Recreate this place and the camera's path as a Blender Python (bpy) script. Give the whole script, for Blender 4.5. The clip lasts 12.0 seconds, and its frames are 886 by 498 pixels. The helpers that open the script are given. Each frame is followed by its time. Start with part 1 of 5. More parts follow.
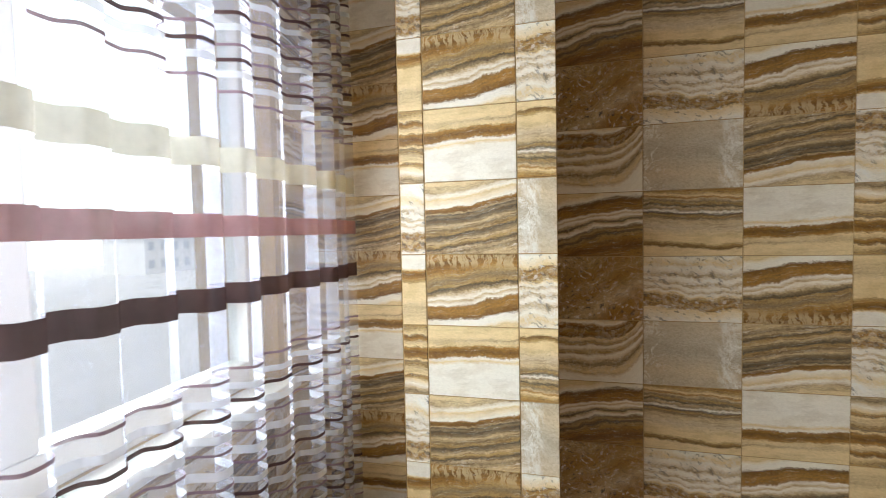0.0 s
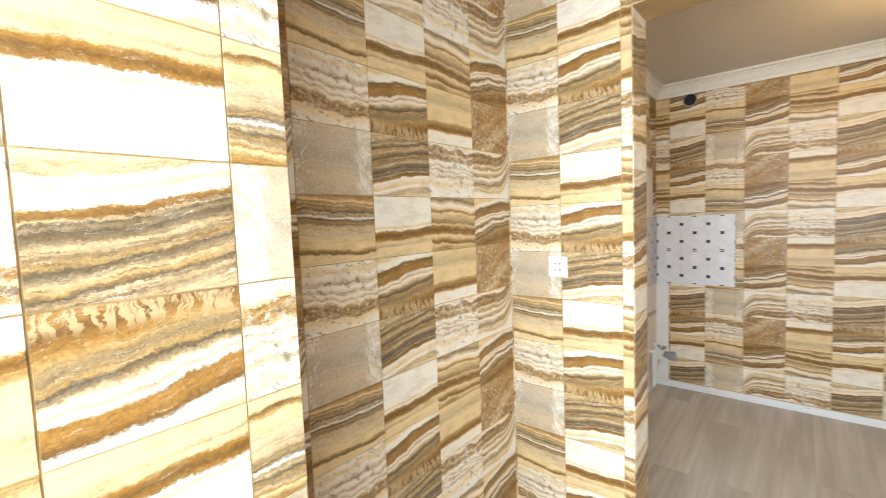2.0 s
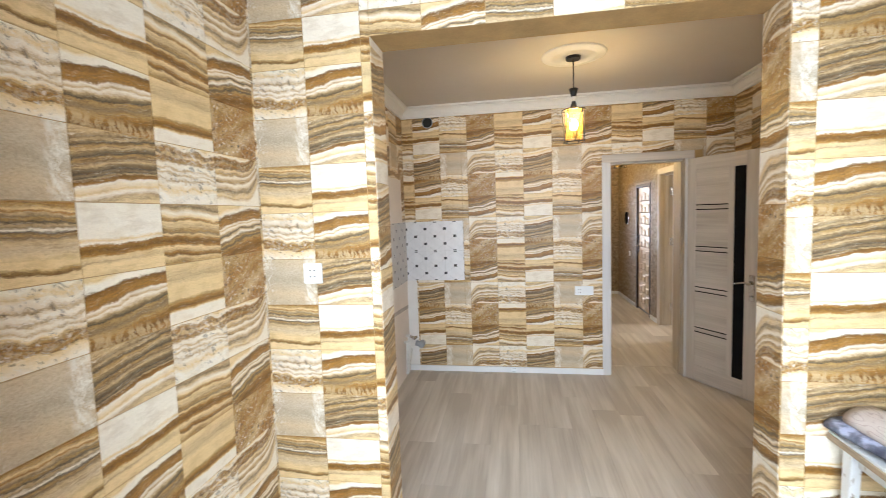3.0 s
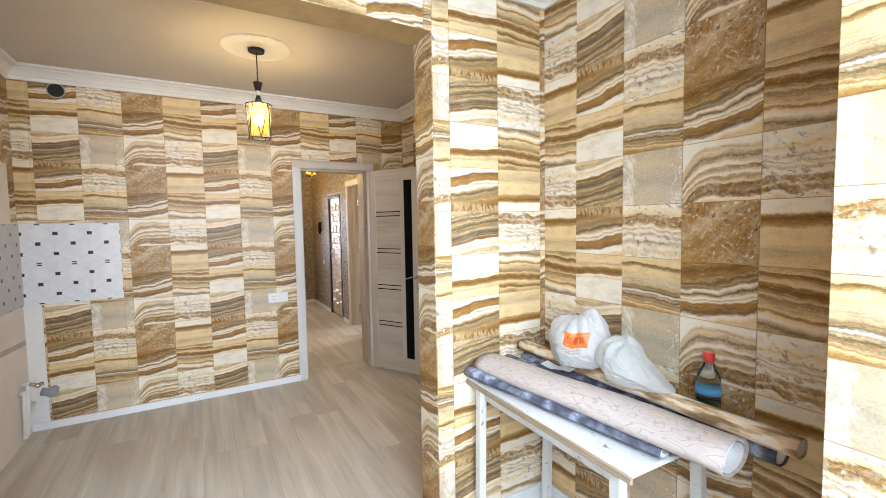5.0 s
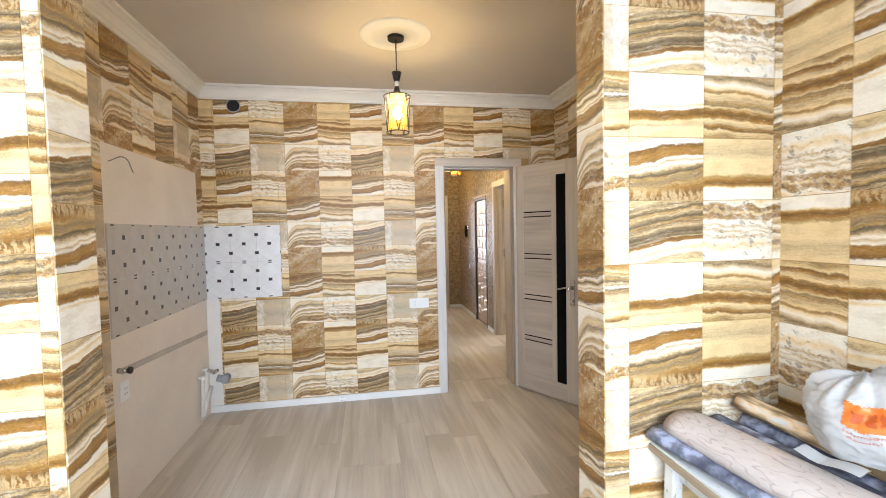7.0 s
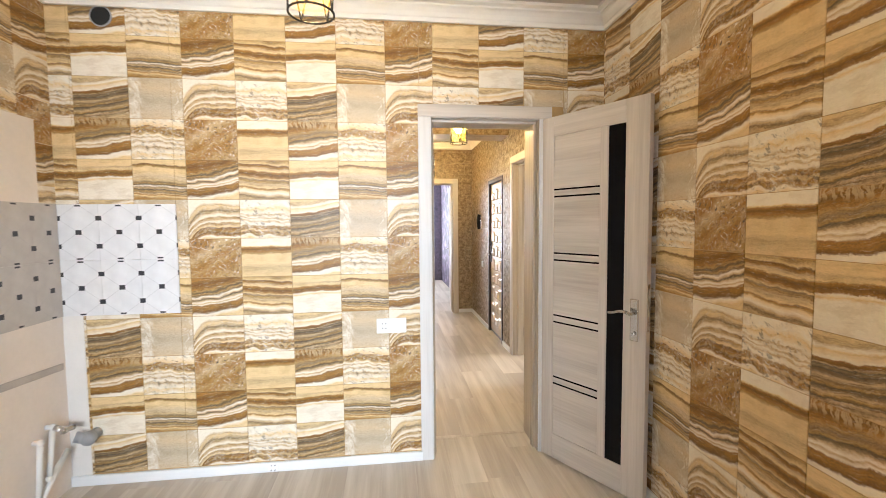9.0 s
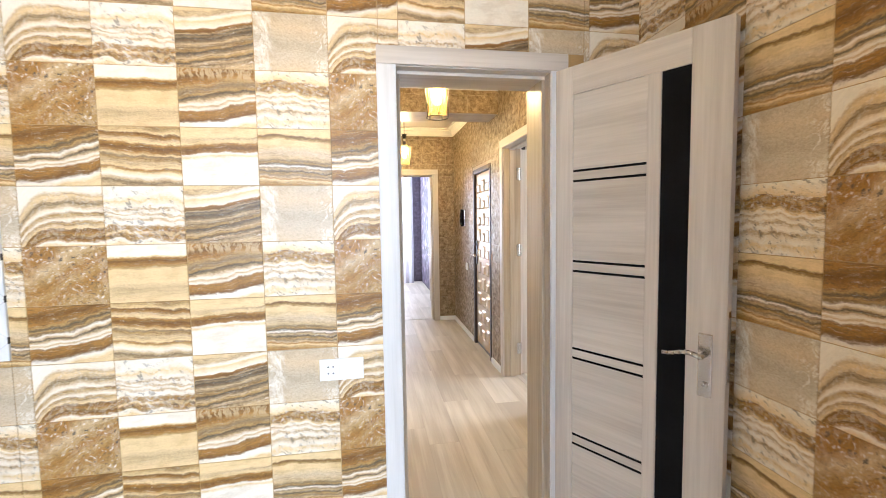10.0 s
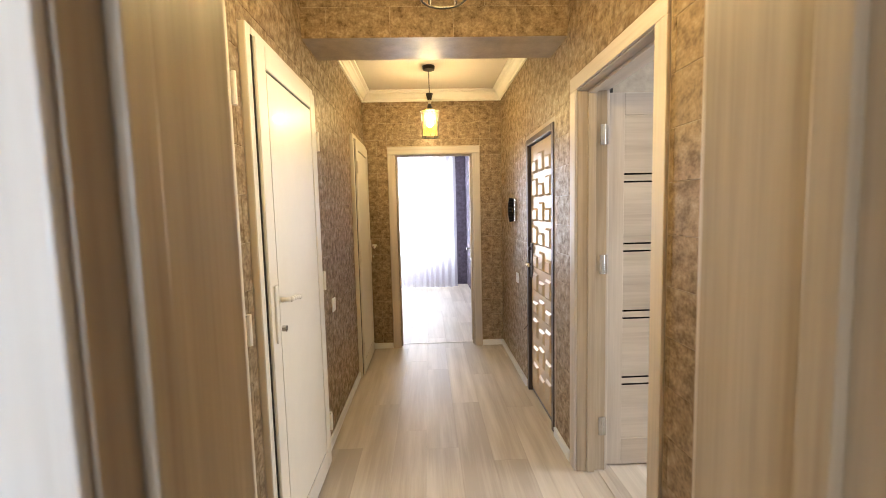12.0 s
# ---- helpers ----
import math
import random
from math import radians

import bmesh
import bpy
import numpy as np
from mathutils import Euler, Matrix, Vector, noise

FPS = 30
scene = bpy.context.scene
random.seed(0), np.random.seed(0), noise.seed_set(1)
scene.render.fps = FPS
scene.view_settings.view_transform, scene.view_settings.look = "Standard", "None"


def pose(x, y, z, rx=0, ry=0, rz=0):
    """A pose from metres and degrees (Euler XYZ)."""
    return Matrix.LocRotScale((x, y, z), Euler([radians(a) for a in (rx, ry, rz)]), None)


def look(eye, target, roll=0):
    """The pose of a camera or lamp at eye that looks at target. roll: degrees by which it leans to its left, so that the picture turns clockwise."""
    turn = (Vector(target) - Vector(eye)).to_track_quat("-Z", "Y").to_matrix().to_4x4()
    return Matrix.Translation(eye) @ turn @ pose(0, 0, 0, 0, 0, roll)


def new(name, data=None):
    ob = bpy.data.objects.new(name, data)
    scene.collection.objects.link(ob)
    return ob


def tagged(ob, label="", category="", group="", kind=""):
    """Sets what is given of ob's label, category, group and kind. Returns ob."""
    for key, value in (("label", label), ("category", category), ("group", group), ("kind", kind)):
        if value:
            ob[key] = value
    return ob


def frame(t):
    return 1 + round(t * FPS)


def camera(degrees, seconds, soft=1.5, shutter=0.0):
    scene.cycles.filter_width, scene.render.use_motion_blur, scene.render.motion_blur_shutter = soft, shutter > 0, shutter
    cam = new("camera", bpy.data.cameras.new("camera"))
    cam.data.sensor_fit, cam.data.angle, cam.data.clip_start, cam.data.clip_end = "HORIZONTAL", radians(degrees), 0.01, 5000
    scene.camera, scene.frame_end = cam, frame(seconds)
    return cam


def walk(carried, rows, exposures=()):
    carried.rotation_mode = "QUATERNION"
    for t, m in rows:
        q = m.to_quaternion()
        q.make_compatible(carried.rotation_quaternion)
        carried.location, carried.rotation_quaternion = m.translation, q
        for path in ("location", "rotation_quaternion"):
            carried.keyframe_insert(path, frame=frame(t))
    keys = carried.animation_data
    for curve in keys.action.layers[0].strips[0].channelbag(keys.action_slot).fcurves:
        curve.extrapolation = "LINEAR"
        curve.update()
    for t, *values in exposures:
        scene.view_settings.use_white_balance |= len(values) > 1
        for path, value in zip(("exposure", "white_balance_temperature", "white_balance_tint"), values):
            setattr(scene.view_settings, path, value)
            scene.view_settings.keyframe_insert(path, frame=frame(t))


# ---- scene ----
cam = camera(92.2, 12.0, soft=0.8, shutter=0.2)
PATH = [
    (0, (1.967, 2.998, 1.531), (1.505, 4.942, 1.45), -1.2),
    (0.5, (1.797, 3.077, 1.536), (1.849, 5.073, 1.435), -2.0),
    (1, (1.717, 3.182, 1.541), (2.301, 5.091, 1.413), -1.8),
    (1.5, (1.707, 3.291, 1.552), (2.799, 4.963, 1.43), -2.2),
    (1.7, (1.728, 3.329, 1.551), (2.999, 4.869, 1.442), -2.8),
    (2, (1.65, 3.36, 1.557), (3.174, 4.648, 1.42), -2.2),
    (2.2, (1.626, 3.369, 1.571), (3.297, 4.461, 1.433), -2.5),
    (2.5, (1.609, 3.36, 1.567), (3.444, 4.141, 1.415), -2.0),
    (3, (1.612, 3.289, 1.573), (3.579, 3.615, 1.414), -2.0),
    (3.5, (1.618, 3.279, 1.57), (3.608, 3.157, 1.404), -1.7),
    (3.7, (1.626, 3.279, 1.564), (3.594, 2.963, 1.396), -1.4),
    (5.3, (1.669, 3.197, 1.464), (3.388, 2.182, 1.348), -0.9),
    (5.5, (1.686, 3.165, 1.462), (3.405, 2.149, 1.352), -0.8),
    (6, (1.752, 3.113, 1.457), (3.567, 2.279, 1.354), -1.1),
    (6.5, (1.907, 3.089, 1.452), (3.823, 2.524, 1.358), -1.2),
    (7, (2.081, 3.058, 1.443), (4.049, 2.714, 1.355), -1.2),
    (7.2, (2.169, 3.042, 1.428), (4.145, 2.75, 1.34), -1.1),
    (8.8, (3.171, 2.67, 1.403), (5.157, 2.463, 1.283), -0.5),
    (9, (3.321, 2.632, 1.398), (5.303, 2.39, 1.277), -0.5),
    (9.5, (3.686, 2.567, 1.402), (5.66, 2.272, 1.270), -0.7),
    (10, (4.062, 2.505, 1.398), (6.03, 2.177, 1.26), -0.9),
    (10.5, (4.414, 2.362, 1.389), (6.382, 2.035, 1.244), -0.9),
    (11, (4.736, 2.24, 1.388), (6.718, 2.021, 1.240), -1.3),
    (11.5, (5.095, 2.185, 1.403), (7.084, 2.047, 1.239), -1.45),
    (12, (5.456, 2.14, 1.41), (7.448, 2.073, 1.237), -1.4),
]
EXPOSURES = [(0.0, -1.08, 6500, 10), (0.6, -0.88, 6500, 10), (1.0, -0.68, 6650, 10), (1.5, 0.0, 6600, 10), (2.0, -0.08, 6500, 10), (2.5, -0.08, 6450, 10), (3.5, -0.08, 5900, 10), (5.5, 0.07, 6050, 10),
             (6.5, 0.12, 6000, 10), (7.0, 0.12, 6050, 10), (8.2, 0.28, 6100, 10), (9.0, 0.58, 6150, 10), (9.5, 0.65, 6100, 10), (10.5, 0.66, 5300, 10), (11.0, 0.5, 5350, 10), (11.5, 0.4, 5600, 10), (12.0, 0.3, 6100, 10)]
walk(cam, [(t, look(eye, target, roll)) for t, eye, target, roll in PATH], EXPOSURES)

# ---- plan, in metres ----
X_WIN, X_OPEN, X_OPEN_B, X_END, X_HALL, X_BACK, X_BACK_B, X_FAR = 1.15, 3.30, 3.47, 5.77, 6.03, 9.85, 9.99, 13.5
Y_N, Y_LS, Y_KS = 4.354, 1.69, 1.36
Y_HL, Y_HR = 2.77, 1.375
Y_PN, Y_PS, X_P0, X_P1 = 3.95, 2.17, 1.64, 1.996
OPEN_S, OPEN_N, OPEN_Z = 2.335, 3.835, 2.29
DOOR_R, DOOR_L, DOOR_Z = 1.760, 2.396, 2.0
CEIL = 2.62

# ---- world, sun and large lights ----
world = bpy.data.worlds.new("world")
scene.world = world
world.use_nodes = True
wt = world.node_tree
sky = wt.nodes.new("ShaderNodeTexSky")
sky.sky_type = "NISHITA"
sky.sun_disc = False
sky.sun_elevation, sky.sun_rotation = radians(50), radians(120)
wt.links.new(sky.outputs[0], wt.nodes["Background"].inputs[0])
wt.nodes["Background"].inputs[1].default_value = 0.15
sun = new("sun", bpy.data.lights.new("sun", "SUN"))
sun.data.energy, sun.data.angle, sun.data.color = 5.0, radians(0.5), (1, 0.95, 0.88)
sun.matrix_world = look((5, 3, 12), (5 - 3, 3 + 4, 4))


def area_light(name, at, toward, w, h, watts, color, spread=180):
    ob = new(name, bpy.data.lights.new(name, "AREA"))
    ob.data.shape, ob.data.size, ob.data.size_y, ob.data.energy, ob.data.color = "RECTANGLE", w, h, watts, color
    ob.data.spread = radians(spread)
    ob.matrix_world = look(at, toward)
    return ob


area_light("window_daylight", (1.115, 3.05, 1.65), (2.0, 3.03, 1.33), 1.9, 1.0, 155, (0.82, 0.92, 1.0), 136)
area_light("far_window_daylight", (13.62, 2.7, 1.45), (12.0, 2.7, 1.4), 1.8, 1.9, 135, (0.95, 0.98, 1.0))
# Fill lamp added to brighten the open side-room leaf from an assumed window.
area_light("side_room_fill", (7.3, -1.63, 1.5), (7.3, 0.0, 1.3), 1.4, 1.3, 80, (0.95, 0.98, 1.0))


def bulb_light(name, at, watts):
    ob = new(name, bpy.data.lights.new(name, "POINT"))
    ob.data.energy, ob.data.color, ob.data.shadow_soft_size = watts, (1.0, 0.72, 0.31), 0.03
    ob.location = at
    return ob


KITCHEN_LAMP, HALL_LAMP, BACK_LAMP = (4.70, 2.862), (6.77, 2.076), (9.12, 2.10)
for xy, watts in ((KITCHEN_LAMP, 12), (HALL_LAMP, 29), (BACK_LAMP, 23)):
    bulb_light("bulb_light", (*xy, 2.215), watts)

# ---- materials ----


def nodes(name):
    m = bpy.data.materials.new(name)
    m.use_nodes = True
    return m, m.node_tree, m.node_tree.nodes["Principled BSDF"]


def link(t, a, b):
    t.links.new(a, b)


def mth(t, op, a, b=None, c=None):
    n = t.nodes.new("ShaderNodeMath")
    n.operation = op
    for k, v in enumerate((a, b, c)):
        if v is None:
            continue
        if isinstance(v, (int, float)):
            n.inputs[k].default_value = v
        else:
            link(t, v, n.inputs[k])
    return n.outputs[0]


def noise_tex(t, vec, scale, detail=3.0, rough=0.55, out=0):
    n = t.nodes.new("ShaderNodeTexNoise")
    n.inputs["Scale"].default_value, n.inputs["Detail"].default_value, n.inputs["Roughness"].default_value = scale, detail, rough
    if vec is not None:
        link(t, vec, n.inputs["Vector"])
    return n.outputs[out]


def combine(t, x, y, z):
    n = t.nodes.new("ShaderNodeCombineXYZ")
    for k, v in enumerate((x, y, z)):
        if isinstance(v, (int, float)):
            n.inputs[k].default_value = v
        else:
            link(t, v, n.inputs[k])
    return n.outputs[0]


def ramp(t, fac, stops, smooth=False):
    n = t.nodes.new("ShaderNodeValToRGB")
    e = n.color_ramp.elements
    while len(e) < len(stops):
        e.new(1.0)
    for k, (p, c) in enumerate(sorted(stops, key=lambda s: s[0])):
        e[k].position = p
        e[k].color = (*c, 1) if len(c) == 3 else c
    n.color_ramp.interpolation = "EASE" if smooth else "LINEAR"
    link(t, fac, n.inputs[0])
    return n.outputs[0]


def mix(t, fac, a, b, mode="MIX"):
    n = t.nodes.new("ShaderNodeMix")
    n.data_type, n.blend_type = "RGBA", mode
    for s, v in ((n.inputs[0], fac), (n.inputs[6], a), (n.inputs[7], b)):
        if isinstance(v, (int, float)):
            s.default_value = v
        elif isinstance(v, tuple):
            s.default_value = (*v, 1)
        else:
            link(t, v, s)
    return n.outputs[2]


def bump(t, bsdf, height, strength, dist=0.002):
    n = t.nodes.new("ShaderNodeBump")
    n.inputs["Strength"].default_value, n.inputs["Distance"].default_value = strength, dist
    link(t, height, n.inputs["Height"])
    link(t, n.outputs[0], bsdf.inputs["Normal"])


def coords(t, kind="Object", scale=(1, 1, 1), shift=None):
    n = t.nodes.new("ShaderNodeTexCoord")
    m = t.nodes.new("ShaderNodeMapping")
    m.inputs["Scale"].default_value = scale
    link(t, n.outputs[kind], m.inputs[0])
    if shift is not None:
        link(t, shift, m.inputs["Location"])
    return m.outputs[0]


def plain(name, color, rough=0.5, metal=0.0, vary=0.12, scale=9.0, relief=0.15, coat=0.0):
    """Paint, plastic or metal with faint mottling and relief."""
    m, t, b = nodes(name)
    v = coords(t)
    n1 = noise_tex(t, v, scale, 4)
    n2 = noise_tex(t, v, scale * 14, 3)
    f = mth(t, "ADD", mth(t, "MULTIPLY", n1, 0.7), mth(t, "MULTIPLY", n2, 0.3))
    lo = tuple(c * (1 - vary) for c in color)
    hi = tuple(min(1, c * (1 + vary)) for c in color)
    link(t, ramp(t, f, [(0.3, lo), (0.7, hi)]), b.inputs["Base Color"])
    b.inputs["Roughness"].default_value, b.inputs["Metallic"].default_value = rough, metal
    b.inputs["Coat Weight"].default_value = coat
    if relief:
        bump(t, b, n2, relief, 0.001)
    return m


W, C, B, T, N, D, G = (0.86, 0.79, 0.67), (0.79, 0.598, 0.32), (0.49, 0.308, 0.108), (0.405, 0.203, 0.042), (0.20, 0.094, 0.016), (0.105, 0.082, 0.054), (0.305, 0.220, 0.120)
L = (0.64, 0.468, 0.26)
S = (0.66, 0.518, 0.34)
# Bands of each printed stone from its lower to its upper edge, its slope, sag, wander, and how strongly the strata show.
STONES = {
    "A1": ([(0, C), (0.06, W), (0.14, W), (0.17, N), (0.24, T), (0.33, T), (0.36, W), (0.41, L), (0.44, W), (0.49, L), (0.52, G), (0.555, D), (0.575, B), (0.66, G), (0.73, B), (0.79, T), (0.90, N), (1, T)], -0.22, 0.0, 0.11, 0.38),
    "A2": ([(0, W), (0.46, W), (0.50, C), (0.54, W), (0.57, T), (0.63, N), (0.70, T), (0.73, C), (0.80, L), (0.84, C), (1, C)], -0.03, 0.0, 0.05, 0.34),
    "A3": ([(0, L), (0.05, G), (0.09, L), (0.13, D), (0.17, B), (0.21, L), (0.25, G), (0.30, D), (0.33, B), (0.38, G), (0.43, L), (0.46, G), (0.52, D), (0.55, G), (0.58, D), (0.60, L), (0.625, N), (0.67, T), (0.69, W), (0.80, C), (0.84, W), (0.90, L), (1, C)], -0.20, -0.15, 0.05, 0.55),
    "B1": ([(0, W), (0.10, C), (0.16, W), (0.27, L), (0.33, W), (0.40, L), (0.44, W), (0.50, L), (0.54, W), (0.58, C), (0.63, B), (0.68, T), (0.74, B), (0.79, T), (0.83, C), (1, W)], 0.05, 0.1, 0.17, 0.5),
    "B2": ([(0, T), (0.06, B), (0.11, C), (0.14, T), (0.17, L), (0.20, G), (0.23, B), (0.26, D), (0.29, L), (0.31, G), (0.34, W), (0.37, D), (0.40, B), (0.43, G), (0.47, L), (0.58, S), (0.70, C), (0.78, C), (0.82, B), (0.86, N), (0.89, C), (1, C)], 0.04, 0.12, 0.06, 0.34),
    "B3": ([(0, S), (0.3, (0.60, 0.51, 0.38)), (0.5, (0.55, 0.465, 0.34)), (0.75, S), (1, (0.58, 0.49, 0.36))], 0.1, 0.0, 0.10, 0.03),
    "C1": ([(0, C), (0.08, W), (0.14, N), (0.22, T), (0.30, T), (0.33, W), (0.37, L), (0.41, W), (0.46, L), (0.50, D), (0.53, L), (0.58, W), (0.62, G), (0.67, B), (0.71, D), (0.75, B), (0.80, T), (0.90, N), (1, T)], -0.25, -0.2, 0.12, 0.5),
    "C2": ([(0, C), (0.05, W), (0.09, T), (0.14, N), (0.18, B), (0.21, T), (0.26, N), (0.29, C), (0.34, L), (0.38, B), (0.42, W), (0.48, L), (0.53, B), (0.58, W), (0.66, L), (0.71, G), (0.76, L), (0.82, C), (0.86, L), (0.92, W), (1, W)], 0.02, 0.5, 0.08, 0.42),
    "C3": ([(0, B), (0.2, T), (0.35, B), (0.5, T), (0.65, B), (0.8, L), (1, T)], -0.7, 0.0, 0.20, 0.16),
    "D1": ([(0, L), (0.06, G), (0.10, L), (0.16, W), (0.24, C), (0.28, T), (0.32, C), (0.40, L), (0.46, B), (0.50, G), (0.53, C), (0.58, T), (0.64, N), (0.70, T), (0.73, C), (0.78, L), (0.82, T), (0.86, N), (0.89, C), (1, B)], 0.10, 0.0, 0.07, 0.42),
    "D2": ([(0, C), (0.08, W), (0.12, B), (0.18, T), (0.23, C), (0.28, T), (0.33, B), (0.37, W), (0.43, W), (0.47, L), (0.52, W), (0.56, L), (0.60, W), (0.64, L), (0.68, W), (0.78, C), (0.86, W), (1, W)], 0.08, 0.1, 0.16, 0.5),
    "D3": ([(0, C), (0.25, L), (0.35, C), (0.58, C), (0.62, B), (0.66, T), (0.72, N), (0.76, T), (0.79, C), (0.81, W), (1, W)], -0.03, 0.0, 0.04, 0.22),
}


def stone(name, bands, slope, sag, wander, strata, seed):
    """Printed onyx: bands that follow a wandering height, thin strata along them, clouds across them."""
    m, t, b = nodes("onyx_paper_" + name)
    uv = t.nodes.new("ShaderNodeTexCoord").outputs["UV"]
    sep = t.nodes.new("ShaderNodeSeparateXYZ")
    link(t, uv, sep.inputs[0])
    u, v = sep.outputs[0], sep.outputs[1]
    n1 = noise_tex(t, combine(t, mth(t, "MULTIPLY", u, 1.6), mth(t, "MULTIPLY", v, 1.1), seed), 1.3, 2)
    n2 = noise_tex(t, combine(t, mth(t, "MULTIPLY", u, 3.4), mth(t, "MULTIPLY", v, 2.6), seed + 3.3), 1.5, 4, 0.6)
    w = mth(t, "ADD", v, mth(t, "MULTIPLY", mth(t, "SUBTRACT", u, 0.5), slope))
    if name == "C2":
        q = mth(t, "MAXIMUM", mth(t, "SUBTRACT", 0.36, u), 0.0)
        w = mth(t, "ADD", w, mth(t, "MULTIPLY", mth(t, "MULTIPLY", q, q), sag * 6))
    elif sag:
        q = mth(t, "SUBTRACT", u, 0.5)
        w = mth(t, "ADD", w, mth(t, "MULTIPLY", mth(t, "MULTIPLY", q, q), sag))
    w = mth(t, "ADD", w, mth(t, "MULTIPLY", mth(t, "SUBTRACT", n1, 0.5), wander * 2.4))
    w = mth(t, "ADD", w, mth(t, "MULTIPLY", mth(t, "SUBTRACT", n2, 0.5), 0.035 + wander * 0.35))
    n3 = noise_tex(t, combine(t, mth(t, "MULTIPLY", u, 9.0), mth(t, "MULTIPLY", v, 11.0), seed + 5.9), 1.6, 5, 0.65)
    w = mth(t, "ADD", w, mth(t, "MULTIPLY", mth(t, "SUBTRACT", n3, 0.5), 0.10 if name in ("B1", "D2") else 0.05))
    # a granular edge on every band
    n4 = noise_tex(t, combine(t, mth(t, "MULTIPLY", u, 46.0), mth(t, "MULTIPLY", v, 52.0), seed + 61), 1.0, 4, 0.7)
    w = mth(t, "ADD", w, mth(t, "MULTIPLY", mth(t, "SUBTRACT", n4, 0.5), 0.075))
    col = ramp(t, w, bands)
    grey = t.nodes.new("ShaderNodeRGBToBW")
    link(t, col, grey.inputs[0])
    busy = ramp(t, grey.outputs[0], [(0.42, (1, 1, 1)), (0.66, (0.12, 0.12, 0.12))])
    fine = noise_tex(t, combine(t, mth(t, "MULTIPLY", u, 3.4), mth(t, "MULTIPLY", w, 42), seed + 7.1), 1.0, 6, 0.72)
    col = mix(t, mth(t, "MULTIPLY", ramp(t, fine, [(0.50, (0, 0, 0)), (0.58, (1, 1, 1))]), mth(t, "MULTIPLY", busy, min(0.8, strata * 1.6))), col, (0.20, 0.115, 0.042))
    fine2 = noise_tex(t, combine(t, mth(t, "MULTIPLY", u, 4.5), mth(t, "MULTIPLY", w, 64), seed + 12.7), 1.0, 6, 0.7)
    col = mix(t, mth(t, "MULTIPLY", ramp(t, fine2, [(0.57, (0, 0, 0)), (0.66, (1, 1, 1))]), mth(t, "MULTIPLY", busy, min(0.6, strata * 1.1))), col, (0.82, 0.77, 0.68))
    grain = noise_tex(t, combine(t, mth(t, "MULTIPLY", u, 30), mth(t, "MULTIPLY", w, 75), seed + 1.9), 1.0, 5, 0.7)
    col = mix(t, mth(t, "MULTIPLY", mth(t, "ADD", busy, 0.22), 0.7), col, ramp(t, grain, [(0.32, (0.50, 0.46, 0.41)), (0.60, (1, 1, 1))]), "MULTIPLY")
    if name in ("B3", "C3", "B1", "D2", "C2"):
        k = {"B3": 1.0, "C3": 0.35}.get(name, 0.5)
        # light crystalline veins that cross the bands
        vv = noise_tex(t, combine(t, mth(t, "ADD", mth(t, "MULTIPLY", u, 7), mth(t, "MULTIPLY", n2, 5)), mth(t, "MULTIPLY", v, 1.6), seed + 20), 1.0, 3, 0.6)
        edge = mth(t, "ABSOLUTE", mth(t, "SUBTRACT", vv, 0.5))
        lines = ramp(t, edge, [(0.0, (1, 1, 1)), (0.02, (0.4, 0.4, 0.4)), (0.05, (0, 0, 0))])
        where = ramp(t, mth(t, "ABSOLUTE", mth(t, "SUBTRACT", u, 0.5)), [(0.24, (0.05, 0.05, 0.05)), (0.38, (0.9, 0.9, 0.9))]) if name == "B3" else 0.6
        col = mix(t, mth(t, "MULTIPLY", mth(t, "MULTIPLY", lines, where), k), col, (0.82, 0.78, 0.70))
    if name == "A1":
        # wavy upright teeth in the brown upper rim
        tooth = noise_tex(t, combine(t, mth(t, "ADD", mth(t, "MULTIPLY", u, 26.0), mth(t, "MULTIPLY", n2, 7.0)), mth(t, "MULTIPLY", v, 2.0), seed + 71), 1.0, 3, 0.6)
        rim = ramp(t, mth(t, "ADD", v, mth(t, "MULTIPLY", n1, 0.12)), [(0.84, (0, 0, 0)), (0.93, (1, 1, 1))])
        col = mix(t, mth(t, "MULTIPLY", ramp(t, tooth, [(0.46, (0, 0, 0)), (0.54, (1, 1, 1))]), mth(t, "MULTIPLY", rim, 0.7)), col, (0.58, 0.44, 0.25))
    if name == "B3":
        patch = noise_tex(t, combine(t, mth(t, "MULTIPLY", u, 9), mth(t, "MULTIPLY", v, 3), seed + 31), 1.0, 4, 0.7)
        band = ramp(t, mth(t, "ABSOLUTE", mth(t, "SUBTRACT", u, 0.14)), [(0.03, (1, 1, 1)), (0.11, (0, 0, 0))])
        col = mix(t, mth(t, "MULTIPLY", ramp(t, patch, [(0.46, (0, 0, 0)), (0.58, (1, 1, 1))]), mth(t, "MULTIPLY", band, 0.85)), col, (0.80, 0.77, 0.70))
    if name in ("C3", "B1", "D2"):
        sp = noise_tex(t, combine(t, mth(t, "ADD", mth(t, "MULTIPLY", u, 11), mth(t, "MULTIPLY", v, 5)), mth(t, "MULTIPLY", w, 13), seed + 41), 1.0, 4, 0.7)
        reach = ramp(t, mth(t, "ADD", u, mth(t, "MULTIPLY", v, 0.8)), [(0.45, (0.35, 0.35, 0.35)), (1.1, (1, 1, 1))]) if name == "C3" else 0.7
        col = mix(t, mth(t, "MULTIPLY", ramp(t, sp, [(0.57, (0, 0, 0)), (0.63, (1, 1, 1))]), mth(t, "MULTIPLY", reach, 0.85)), col, (0.055, 0.05, 0.05))
        col = mix(t, mth(t, "MULTIPLY", ramp(t, sp, [(0.37, (1, 1, 1)), (0.43, (0, 0, 0))]), mth(t, "MULTIPLY", reach, 0.8)), col, (0.80, 0.77, 0.72))
